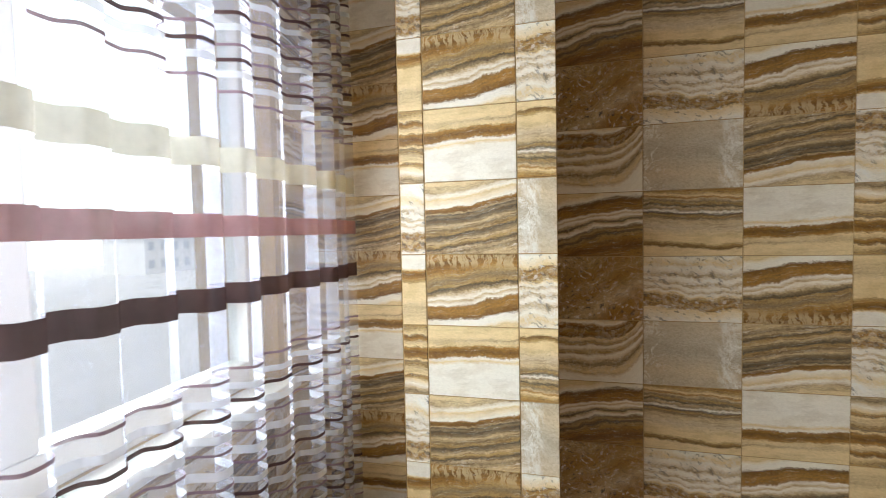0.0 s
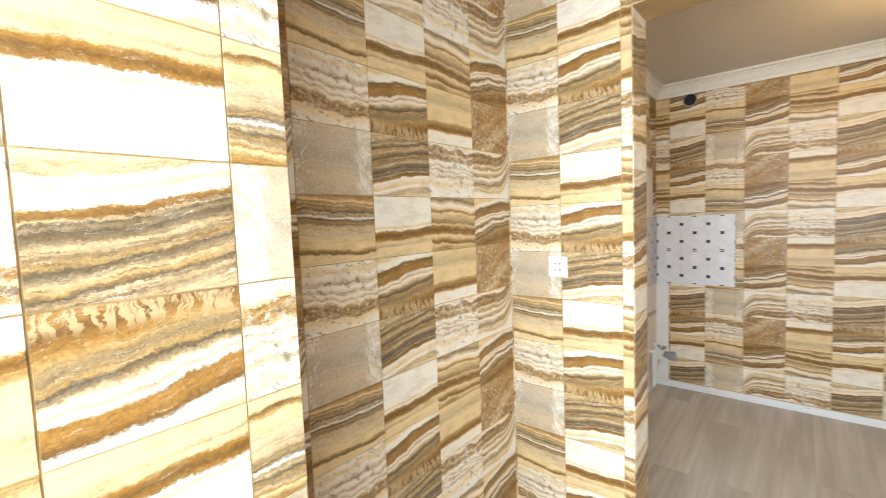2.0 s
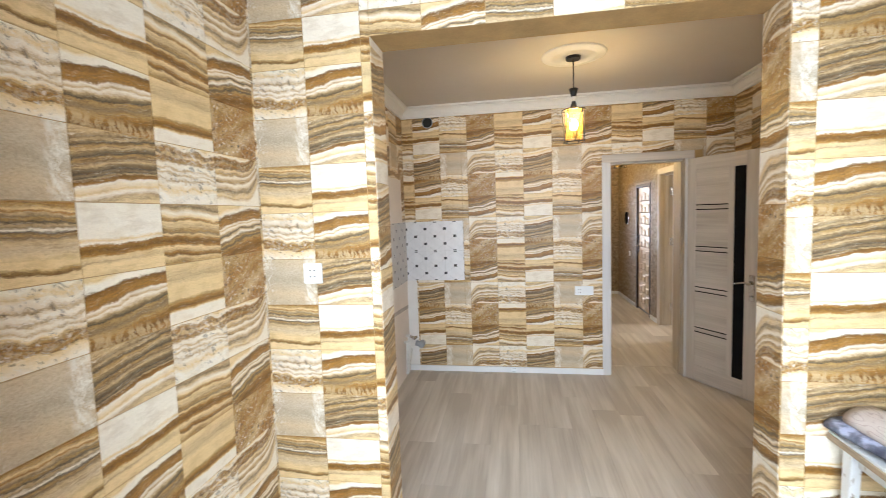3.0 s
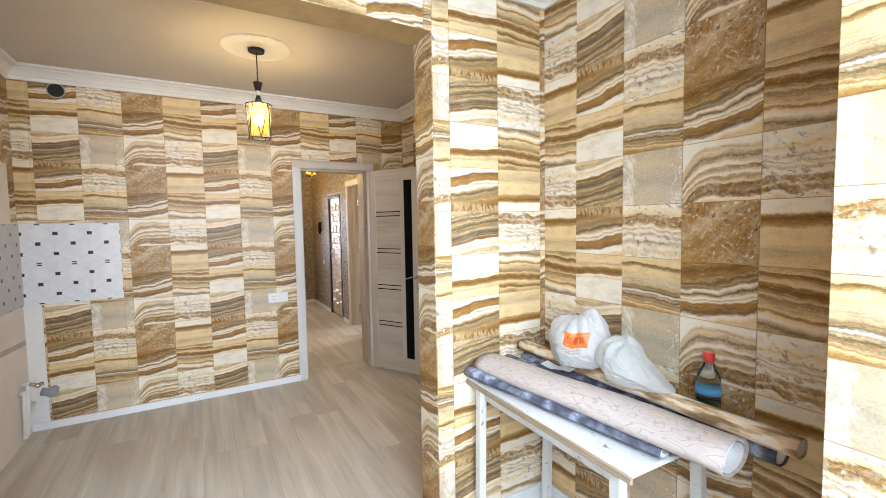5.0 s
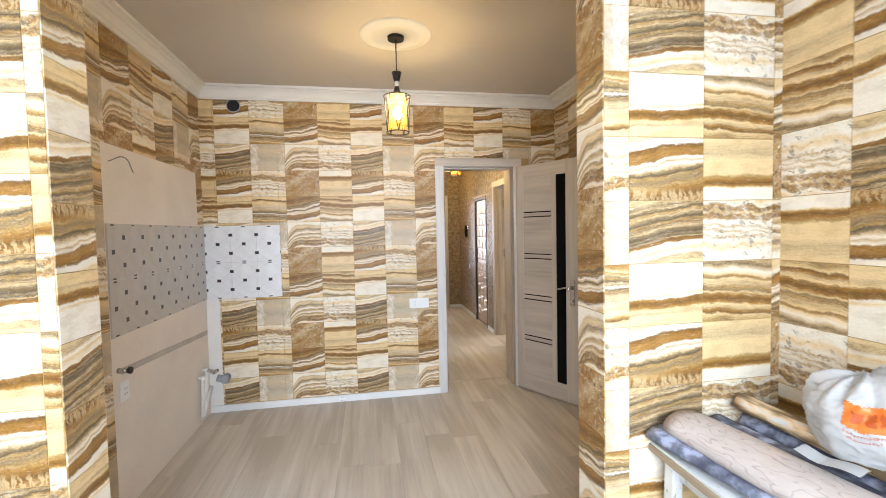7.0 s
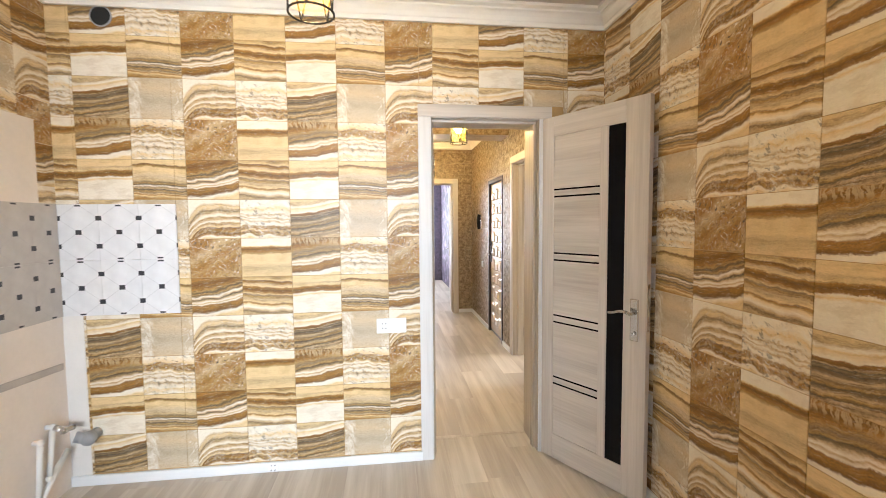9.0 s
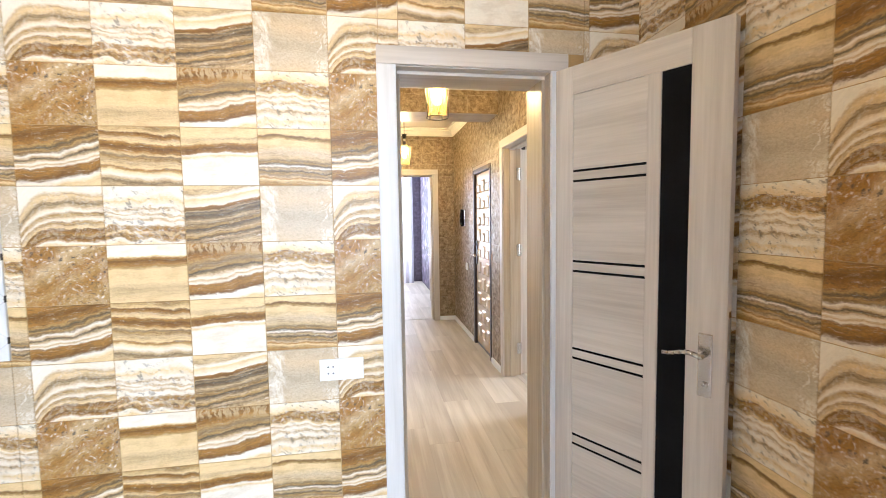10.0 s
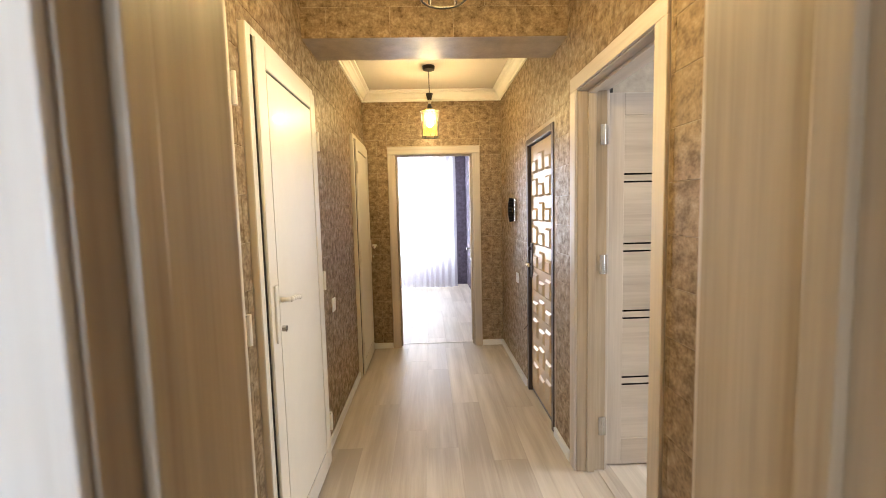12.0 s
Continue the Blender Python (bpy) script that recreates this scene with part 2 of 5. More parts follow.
    cloud = noise_tex(t, combine(t, mth(t, "MULTIPLY", u, 3.0), mth(t, "MULTIPLY", w, 5.0), seed + 51), 1.0, 4, 0.6)
    col = mix(t, 0.38, col, ramp(t, cloud, [(0.34, (0.70, 0.62, 0.52)), (0.50, (1, 1, 1))]), "MULTIPLY")
    link(t, col, b.inputs["Base Color"])
    b.inputs["Roughness"].default_value = 0.42
    b.inputs["Specular IOR Level"].default_value = 0.35
    bump(t, b, fine, 0.10, 0.0006)
    return m


STONE_MATS = {k: stone(k, *v, 5.37 * i + 2.0) for i, (k, v) in enumerate(STONES.items())}
M_SEAM = plain("paper_seam", (0.42, 0.27, 0.11), 0.7, vary=0.2)
M_PLASTER = plain("pink_white_plaster", (0.78, 0.71, 0.655), 0.75, vary=0.07, scale=3, relief=0.3)
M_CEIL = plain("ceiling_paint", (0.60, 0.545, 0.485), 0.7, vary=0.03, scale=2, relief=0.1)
M_CORNICE = plain("cornice_white", (0.78, 0.75, 0.70), 0.6, vary=0.04, relief=0.1)
M_WHITE_PAPER = plain("white_wall", (0.78, 0.76, 0.74), 0.65, vary=0.05, relief=0.2)
M_SIDE_PAPER = plain("taupe_side_room_paper", (0.40, 0.335, 0.26), 0.6, vary=0.25, scale=14, relief=0.3)
M_TRIM = plain("white_plastic_trim", (0.76, 0.77, 0.79), 0.4, vary=0.04)
M_PVC = plain("white_pvc", (0.72, 0.68, 0.60), 0.38, vary=0.03, relief=0.03, coat=0.2)
M_BLACK = plain("black_gloss", (0.008, 0.008, 0.009), 0.12, vary=0.2, relief=0.0)
M_BLACK.node_tree.nodes["Principled BSDF"].inputs["Specular IOR Level"].default_value = 0.08
M_BLACKM = plain("black_metal", (0.02, 0.017, 0.015), 0.45, 0.3, vary=0.2)
M_GASKET = plain("dark_gasket", (0.025, 0.022, 0.02), 0.7)
M_CHROME = plain("satin_chrome", (0.62, 0.61, 0.60), 0.24, 1.0, vary=0.05, relief=0.03)
M_SOCKET = plain("white_socket_plastic", (0.80, 0.82, 0.84), 0.3, vary=0.02, relief=0.02)
M_DARKHOLE = plain("dark_hole", (0.01, 0.01, 0.01), 0.8)


def wood(name, light, dark, axis, rough=0.4, grain=1.0, spread=0.12):
    """Printed wood; axis is the local axis along the grain."""
    m, t, b = nodes(name)
    info = t.nodes.new("ShaderNodeObjectInfo")
    off = combine(t, mth(t, "MULTIPLY", info.outputs["Random"], 37.0), mth(t, "MULTIPLY", info.outputs["Random"], 19.0), mth(t, "MULTIPLY", info.outputs["Random"], 11.0))
    sc = [14.0, 14.0, 14.0]
    sc[axis] = 0.9
    v = coords(t, "Object", tuple(sc), off)
    n1 = noise_tex(t, v, 1.0, 5, 0.6)
    sc2 = [90.0, 90.0, 90.0]
    sc2[axis] = 2.5
    n2 = noise_tex(t, coords(t, "Object", tuple(sc2), off), 1.0, 3, 0.6)
    sc3 = [3.0, 3.0, 3.0]
    sc3[axis] = 0.8
    n3 = noise_tex(t, coords(t, "Object", tuple(sc3), off), 1.0, 2)
    f = mth(t, "ADD", mth(t, "ADD", mth(t, "MULTIPLY", n1, 0.5), mth(t, "MULTIPLY", n2, 0.25 * grain)), mth(t, "MULTIPLY", n3, 0.35))
    col = ramp(t, f, [(0.40, dark), (0.52, tuple((a + c) / 2 for a, c in zip(light, dark))), (0.65, light)])
    tone = mth(t, "ADD", 1.0 - spread / 2, mth(t, "MULTIPLY", info.outputs["Random"], spread))
    col = mix(t, 1.0, col, combine(t, tone, tone, tone), "MULTIPLY")
    link(t, col, b.inputs["Base Color"])
    link(t, mth(t, "ADD", rough - 0.08, mth(t, "MULTIPLY", n1, 0.16)), b.inputs["Roughness"])
    bump(t, b, n2, 0.12, 0.0006)
    return m


M_FLOOR = wood("grey_oak_laminate", (0.70, 0.645, 0.575), (0.44, 0.385, 0.325), 0, 0.46, grain=0.4, spread=0.06)
M_DOOR = wood("ash_veneer_door_rail", (0.62, 0.565, 0.51), (0.43, 0.38, 0.335), 0, 0.42, spread=0.04)
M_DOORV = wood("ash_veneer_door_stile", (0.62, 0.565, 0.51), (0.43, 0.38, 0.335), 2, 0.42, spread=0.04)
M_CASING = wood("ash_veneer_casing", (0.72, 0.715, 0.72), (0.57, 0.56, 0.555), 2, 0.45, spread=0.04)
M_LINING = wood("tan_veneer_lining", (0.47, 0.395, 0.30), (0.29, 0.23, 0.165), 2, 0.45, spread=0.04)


def hall_paper():
    m, t, b = nodes("taupe_relief_paper")
    info = t.nodes.new("ShaderNodeObjectInfo")
    off = combine(t, mth(t, "MULTIPLY", info.outputs["Random"], 31.0), mth(t, "MULTIPLY", info.outputs["Random"], 17.0), 0.0)
    v = coords(t, "Object", (1, 1, 1), off)
    n1 = noise_tex(t, v, 19, 6, 0.7)
    n2 = noise_tex(t, v, 75, 4, 0.6)
    f = mth(t, "ADD", mth(t, "MULTIPLY", n1, 0.7), mth(t, "MULTIPLY", n2, 0.3))
    link(t, ramp(t, f, [(0.38, (0.115, 0.070, 0.030)), (0.46, (0.205, 0.143, 0.078)), (0.54, (0.285, 0.208, 0.120)), (0.64, (0.41, 0.325, 0.215))]), b.inputs["Base Color"])
    link(t, ramp(t, n1, [(0.4, (0.60, 0.60, 0.60)), (0.62, (0.30, 0.30, 0.30))]), b.inputs["Roughness"])
    b.inputs["Metallic"].default_value = 0.12
    bump(t, b, f, 0.35, 0.003)
    return m


M_HALL = hall_paper()
M_HALLSEAM = plain("taupe_seam", (0.42, 0.35, 0.27), 0.4, vary=0.25)


def emission(name, color, strength):
    m, t, b = nodes(name)
    b.inputs["Base Color"].default_value = (*color, 1)
    b.inputs["Emission Color"].default_value = (*color, 1)
    b.inputs["Emission Strength"].default_value = strength
    return m


def glass(name, color, rough=0.0, alpha=1.0):
    m, t, b = nodes(name)
    b.inputs["Base Color"].default_value = (*color, 1)
    b.inputs["Roughness"].default_value = rough
    b.inputs["Transmission Weight"].default_value = 1.0
    b.inputs["IOR"].default_value = 1.45
    b.inputs["Alpha"].default_value = alpha
    return m


M_BULB = emission("glowing_bulb", (1.0, 0.68, 0.27), 15)


def thin_pane(name):
    """A flat pane: what comes through is not bent, a little is mirrored."""
    m, t, b = nodes(name)
    cl, gl, mx = t.nodes.new("ShaderNodeBsdfTransparent"), t.nodes.new("ShaderNodeBsdfGlossy"), t.nodes.new("ShaderNodeMixShader")
    cl.inputs[0].default_value = (0.95, 0.98, 0.98, 1)
    gl.inputs["Roughness"].default_value = 0.10
    mx.inputs[0].default_value = 0.03
    link(t, cl.outputs[0], mx.inputs[1])
    link(t, gl.outputs[0], mx.inputs[2])
    link(t, mx.outputs[0], t.nodes["Material Output"].inputs[0])
    t.nodes.remove(b)
    return m


M_PANE = thin_pane("window_glass")

# ---- building helpers ----


def box(bm, x0, x1, y0, y1, z0, z1, m=None):
    r = bmesh.ops.create_cube(bm, size=1.0)
    mat = Matrix.Translation(((x0 + x1) / 2, (y0 + y1) / 2, (z0 + z1) / 2)) @ Matrix.Diagonal((x1 - x0, y1 - y0, z1 - z0, 1))
    bmesh.ops.transform(bm, matrix=(m @ mat) if m else mat, verts=r["verts"])
    return r["verts"]


def cyl(bm, p0, p1, r0, r1=None, seg=20, caps=True):
    p0, p1 = Vector(p0), Vector(p1)
    d = p1 - p0
    r = bmesh.ops.create_cone(bm, cap_ends=caps, segments=seg, radius1=r0, radius2=r0 if r1 is None else r1, depth=d.length)
    bmesh.ops.transform(bm, matrix=Matrix.Translation((p0 + p1) / 2) @ d.to_track_quat("Z", "Y").to_matrix().to_4x4(), verts=r["verts"])
    return r["verts"]


def bevel(bm, w, seg=2):
    bmesh.ops.bevel(bm, geom=[e for e in bm.edges], offset=w, segments=seg, profile=0.6, affect="EDGES", clamp_overlap=True)


def finish(name, bm, mat, smooth=False):
    me = bpy.data.meshes.new(name)
    bmesh.ops.recalc_face_normals(bm, faces=bm.faces[:])
    bm.to_mesh(me)
    bm.free()
    me.materials.append(mat)
    if smooth:
        for p in me.polygons:
            p.use_smooth = True
    return new(name, me)


def part(name, bm, mat, parent, label="", smooth=False):
    ob = finish(name, bm, mat, smooth)
    ob.parent = parent
    return tagged(ob, label)


def thing(name, label, category, m=None, group="", kind=""):
    ob = new(name)
    ob.empty_display_size = 0.1
    if m is not None:
        ob.matrix_world = m
    return tagged(ob, label, category, group, kind)


def structure(name, boxes, mat, label, category="wall"):
    bm = bmesh.new()
    for b in boxes:
        box(bm, *b)
    return tagged(finish(name, bm, mat), label, category, kind="structure")


# ---- large structure ----
LOW, TOP = -0.1, CEIL + 0.12
# loggia and kitchen walls
WIN_Y0, WIN_Y1, WIN_Z0, WIN_Z1 = 1.98, 4.17, 1.08, 2.22
wall_west = structure("wall_west", [(0.85, X_WIN, 1.4, WIN_Y0, LOW, TOP), (0.85, X_WIN, WIN_Y1, 4.7, LOW, TOP), (0.85, X_WIN, WIN_Y0, WIN_Y1, LOW, WIN_Z0), (0.85, X_WIN, WIN_Y0, WIN_Y1, WIN_Z1, TOP)], M_SEAM, "window wall papered in printed onyx stone pattern")
wall_north = structure("wall_north", [(X_WIN, X_OPEN_B, Y_N, Y_N + 0.25, LOW, TOP)], M_SEAM, "loggia wall papered in brown and cream onyx pattern")
pillar_north = structure("pillar_north", [(X_P0, X_P1, Y_PN, Y_N, LOW, TOP)], M_SEAM, "square pillar papered in small onyx stone pattern", "pillar")
pillar_south = structure("pillar_south", [(X_P0, X_P1, Y_LS, Y_PS, LOW, TOP)], M_SEAM, "square pillar beside the table papered in onyx pattern", "pillar")
wall_south = structure("wall_south", [(X_WIN, X_OPEN, Y_LS - 0.25, Y_LS, LOW, TOP)], M_SEAM, "loggia wall behind the table papered in onyx pattern")
wall_opening = structure("wall_opening", [(X_OPEN, X_OPEN_B, OPEN_N, Y_N, LOW, TOP), (X_OPEN, X_OPEN_B, 1.3, OPEN_S, LOW, TOP), (X_OPEN, X_OPEN_B, OPEN_S, OPEN_N, OPEN_Z, TOP)], M_SEAM, "papered partition with a wide doorless opening to the kitchen")
wall_kitchen_north = structure("wall_kitchen_north", [(X_OPEN_B, X_END, Y_N, Y_N + 0.25, LOW, TOP)], M_PLASTER, "kitchen wall of bare pinkish plaster with papered top")
wall_kitchen_south = structure("wall_kitchen_south", [(X_OPEN_B, X_END, Y_KS - 0.12, Y_KS, LOW, TOP)], M_SEAM, "kitchen wall behind the open door papered in onyx pattern")
wall_end = structure("wall_end", [(X_END, X_HALL, DOOR_L + 0.03, Y_N + 0.25, LOW, TOP), (X_END, X_HALL, 1.1, DOOR_R - 0.03, LOW, TOP), (X_END, X_HALL, DOOR_R - 0.03, DOOR_L + 0.03, DOOR_Z + 0.03, TOP)], M_SEAM, "kitchen end wall with doorway papered in onyx pattern")
# hall walls
RD0, RD1 = 6.87, 7.62
EN0, EN1, EN_Z = 8.02, 8.72, 1.93
BD0, BD1 = 1.675, 2.455
wall_hall_left = structure("wall_hall_left", [(X_HALL, X_BACK, Y_HL, Y_HL + 0.15, LOW, TOP)], M_HALLSEAM, "hall wall in taupe relief stone paper")
wall_hall_right = structure("wall_hall_right", [(X_HALL, RD0 - 0.03, Y_HR - 0.15, Y_HR, LOW, TOP), (RD0 - 0.03, RD1 + 0.03, Y_HR - 0.15, Y_HR, DOOR_Z + 0.03, TOP), (RD1 + 0.03, EN0, Y_HR - 0.15, Y_HR, LOW, TOP), (EN0, EN1, Y_HR - 0.15, Y_HR, EN_Z, TOP), (EN1, X_BACK, Y_HR - 0.15, Y_HR, LOW, TOP)], M_HALLSEAM, "hall wall in taupe relief paper with two doorways")
wall_hall_back = structure("wall_hall_back", [(X_BACK, X_BACK_B, 1.0, BD0 - 0.03, LOW, TOP), (X_BACK, X_BACK_B, BD1 + 0.03, 4.3, LOW, TOP), (X_BACK, X_BACK_B, BD0 - 0.03, BD1 + 0.03, DOOR_Z + 0.03, TOP)], M_HALLSEAM, "hall end wall in taupe relief paper with a doorway")
BEAM0, BEAM1, BEAM_Z = 7.77, 8.09, 2.32
beam = structure("beam", [(BEAM0, BEAM1, Y_HR, Y_HL, BEAM_Z, CEIL)], M_HALLSEAM, "ceiling beam across the hall in taupe paper", "beam")
# closing walls of the rooms beyond
M_PURPLE = plain("purple_grey_paper", (0.10, 0.085, 0.115), 0.6, vary=0.5, scale=18, relief=0.3)
wall_far = structure("wall_far", [(X_FAR + 0.2, X_FAR + 0.4, 1.0, 1.66, LOW, TOP), (X_FAR + 0.2, X_FAR + 0.4, 3.7, 4.3, LOW, TOP), (X_FAR + 0.2, X_FAR + 0.4, 1.66, 3.7, LOW, 0.45), (X_FAR + 0.2, X_FAR + 0.4, 1.66, 3.7, 2.4, TOP)], M_PURPLE, "far window wall of the room beyond the hall")
wall_far_south = structure("wall_far_south", [(X_BACK_B, X_FAR + 0.2, 1.0, 1.40, LOW, TOP)], M_PURPLE, "purple patterned papered wall of the far room")
wall_far_north = structure("wall_far_north", [(X_BACK_B, X_FAR + 0.2, 4.1, 4.3, LOW, TOP)], M_WHITE_PAPER, "plain light wall of the far room")
wall_side_room = structure("wall_side_room", [(6.0, 6.1, -1.7, 1.225, LOW, TOP), (8.9, 9.0, -1.7, 1.225, LOW, TOP), (6.1, 6.6, -1.8, -1.7, LOW, TOP), (8.0, 8.9, -1.8, -1.7, LOW, TOP), (6.6, 8.0, -1.8, -1.7, LOW, 0.8), (6.6, 8.0, -1.8, -1.7, 2.2, TOP)], M_SIDE_PAPER, "taupe papered walls of the side room")
wall_entrance = structure("wall_entrance", [(EN0 - 0.12, EN1 + 0.12, Y_HR - 0.30, Y_HR - 0.16, LOW, TOP)], M_BLACKM, "dark backing behind the entrance door")
floor = structure("floor", [(0.85, X_FAR + 0.4, -1.8, 4.7, LOW, -0.012)], M_GASKET, "concrete base under the laminate floor", "floor")
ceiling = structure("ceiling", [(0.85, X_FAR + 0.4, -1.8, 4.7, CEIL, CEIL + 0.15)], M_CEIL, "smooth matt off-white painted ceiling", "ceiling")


def cornice(name, pts, label):
    """A stepped plaster moulding along a closed loop of inside corners, anticlockwise."""
    prof = [(0.0, 0.0), (0.014, 0.0), (0.014, 0.022), (0.022, 0.028), (0.030, 0.045), (0.044, 0.062), (0.058, 0.070), (0.058, 0.080), (0.085, 0.084), (0.085, CEIL - 2.517 - 0.002), (0.0, CEIL - 2.517 - 0.002)]
    bm = bmesh.new()
    n = len(pts)
    rings = []
    for i in range(n):
        p, a, b = Vector(pts[i]), Vector(pts[i - 1]), Vector(pts[(i + 1) % n])
        d0, d1 = (p - a).normalized(), (b - p).normalized()
        n0, n1 = Vector((-d0.y, d0.x)), Vector((-d1.y, d1.x))
        rings.append([bm.verts.new((p.x + (n0.x + n1.x) * o, p.y + (n0.y + n1.y) * o, 2.517 + h)) for o, h in prof])
    for i in range(n):
        a, b = rings[i], rings[(i + 1) % n]
        for k in range(len(prof)):
            bm.faces.new((a[k], a[(k + 1) % len(prof)], b[(k + 1) % len(prof)], b[k]))
    return tagged(finish(name, bm, M_CORNICE), label, "cornice", kind="structure")


e = 0.004
cornice("cornice_kitchen", [(X_OPEN_B + e, Y_KS + e), (X_END - e, Y_KS + e), (X_END - e, Y_N - e), (X_OPEN_B + e, Y_N - e)], "white stepped plaster cornice round the kitchen ceiling")
cornice("cornice_loggia", [(X_WIN + e, Y_LS + e), (X_P0 - e, Y_LS + e), (X_P0 - e, Y_PS + e), (X_P1 + e, Y_PS + e), (X_P1 + e, Y_LS + e), (X_OPEN - e, Y_LS + e), (X_OPEN - e, Y_N - e), (X_P1 + e, Y_N - e), (X_P1 + e, Y_PN - e), (X_P0 - e, Y_PN - e), (X_P0 - e, Y_N - e), (X_WIN + e, Y_N - e)], "white stepped plaster cornice round the loggia ceiling")
cornice("cornice_hall_front", [(X_HALL + e, Y_HR + e), (BEAM0 - e, Y_HR + e), (BEAM0 - e, Y_HL - e), (X_HALL + e, Y_HL - e)], "white stepped cornice above the front hall")
cornice("cornice_hall_back", [(BEAM1 + e, Y_HR + e), (X_BACK - e, Y_HR + e), (X_BACK - e, Y_HL - e), (BEAM1 + e, Y_HL - e)], "white stepped cornice above the back hall")


# ---- papered stone pieces ----
UP = {"A": ("A2", "A1", "A3"), "B": ("B2", "B1", "B3"), "C": ("C1", "C3", "C2"), "D": ("D1", "D3", "D2")}
piece_meshes = {}


def piece_mesh(key, w, h, mat, uvs, thick=0.0022, gap=0.0010, c=0.0008):
    if key in piece_meshes:
        return piece_meshes[key]
    vs = []
    for d, n in ((gap, 0.0), (gap + c, thick)):
        vs += [(d, d, n), (w - d, d, n), (w - d, h - d, n), (d, h - d, n)]
    fs = [(4, 5, 6, 7)] + [(k, (k + 1) % 4, 4 + (k + 1) % 4, 4 + k) for k in range(4)]
    me = bpy.data.meshes.new("stone_piece")
    me.from_pydata(vs, [], fs)
    lay = me.uv_layers.new(name="UVMap")
    u0, v0, u1, v1 = uvs
    for loop in me.loops:
        x, y, _ = vs[loop.vertex_index]
        lay.data[loop.index].uv = (u0 + (u1 - u0) * x / w, v0 + (v1 - v0) * y / h)
    me.materials.append(mat)
    piece_meshes[key] = me
    return me


def plane_frame(origin, u, v):
    u, v = Vector(u), Vector(v)
    n = u.cross(v)
    m = Matrix((u, v, n)).transposed().to_4x4()
    m.translation = Vector(origin)
    return m


def paper(parent, frame_m, rects, us, vs, tw, th, flip=False):
    """Hang printed stones on the rectangles (u0, u1, v0, v1) of a wall plane. us, vs: the corner of an A2 stone."""
    s = -1 if flip else 1
    for u0, u1, v0, v1 in rects:
        ps = sorted((s * (u0 - us) / tw, s * (u1 - us) / tw))
        qs = sorted((s * (v0 - vs) / th, s * (v1 - vs) / th))
        for c in range(math.floor(ps[0] + 1e-6), math.ceil(ps[1] - 1e-6)):
            for r in range(math.floor(qs[0] + 1e-6), math.ceil(qs[1] - 1e-6)):
                pa, pb = max(c, ps[0]) - c, min(c + 1, ps[1]) - c
                qa, qb = max(r, qs[0]) - r, min(r + 1, qs[1]) - r
                w, h = (pb - pa) * tw, (qb - qa) * th
                if w < 0.006 or h < 0.006:
                    continue
                kind = UP["ABCD"[c % 4]][r % 3]
                uv = (pa, qa, pb, qb) if not flip else (pb, qb, pa, qa)
                key = (kind, flip, *(round(k, 3) for k in (pa, pb, qa, qb, w, h)))
                ob = new("stone_piece", piece_mesh(key, w, h, STONE_MATS[kind], uv))
                uu = us + s * (c + pa) * tw if not flip else us - (c + pb) * tw
                vv = vs + s * (r + qa) * th if not flip else vs - (r + qb) * th
                ob.parent = parent
                ob.matrix_world = frame_m @ Matrix.Translation((uu, vv, 0.0))


def facing_east(x):
    """Wall seen when looking along +x: u = -y."""
    return plane_frame((x, 0, 0), (0, -1, 0), (0, 0, 1))


def facing_north(y):
    return plane_frame((0, y, 0), (1, 0, 0), (0, 0, 1))


def facing_south(y):
    return plane_frame((0, y, 0), (-1, 0, 0), (0, 0, 1))


def facing_west(x):
    return plane_frame((x, 0, 0), (0, 1, 0), (0, 0, 1))


PZ0, PZ1 = 0.058, 2.53


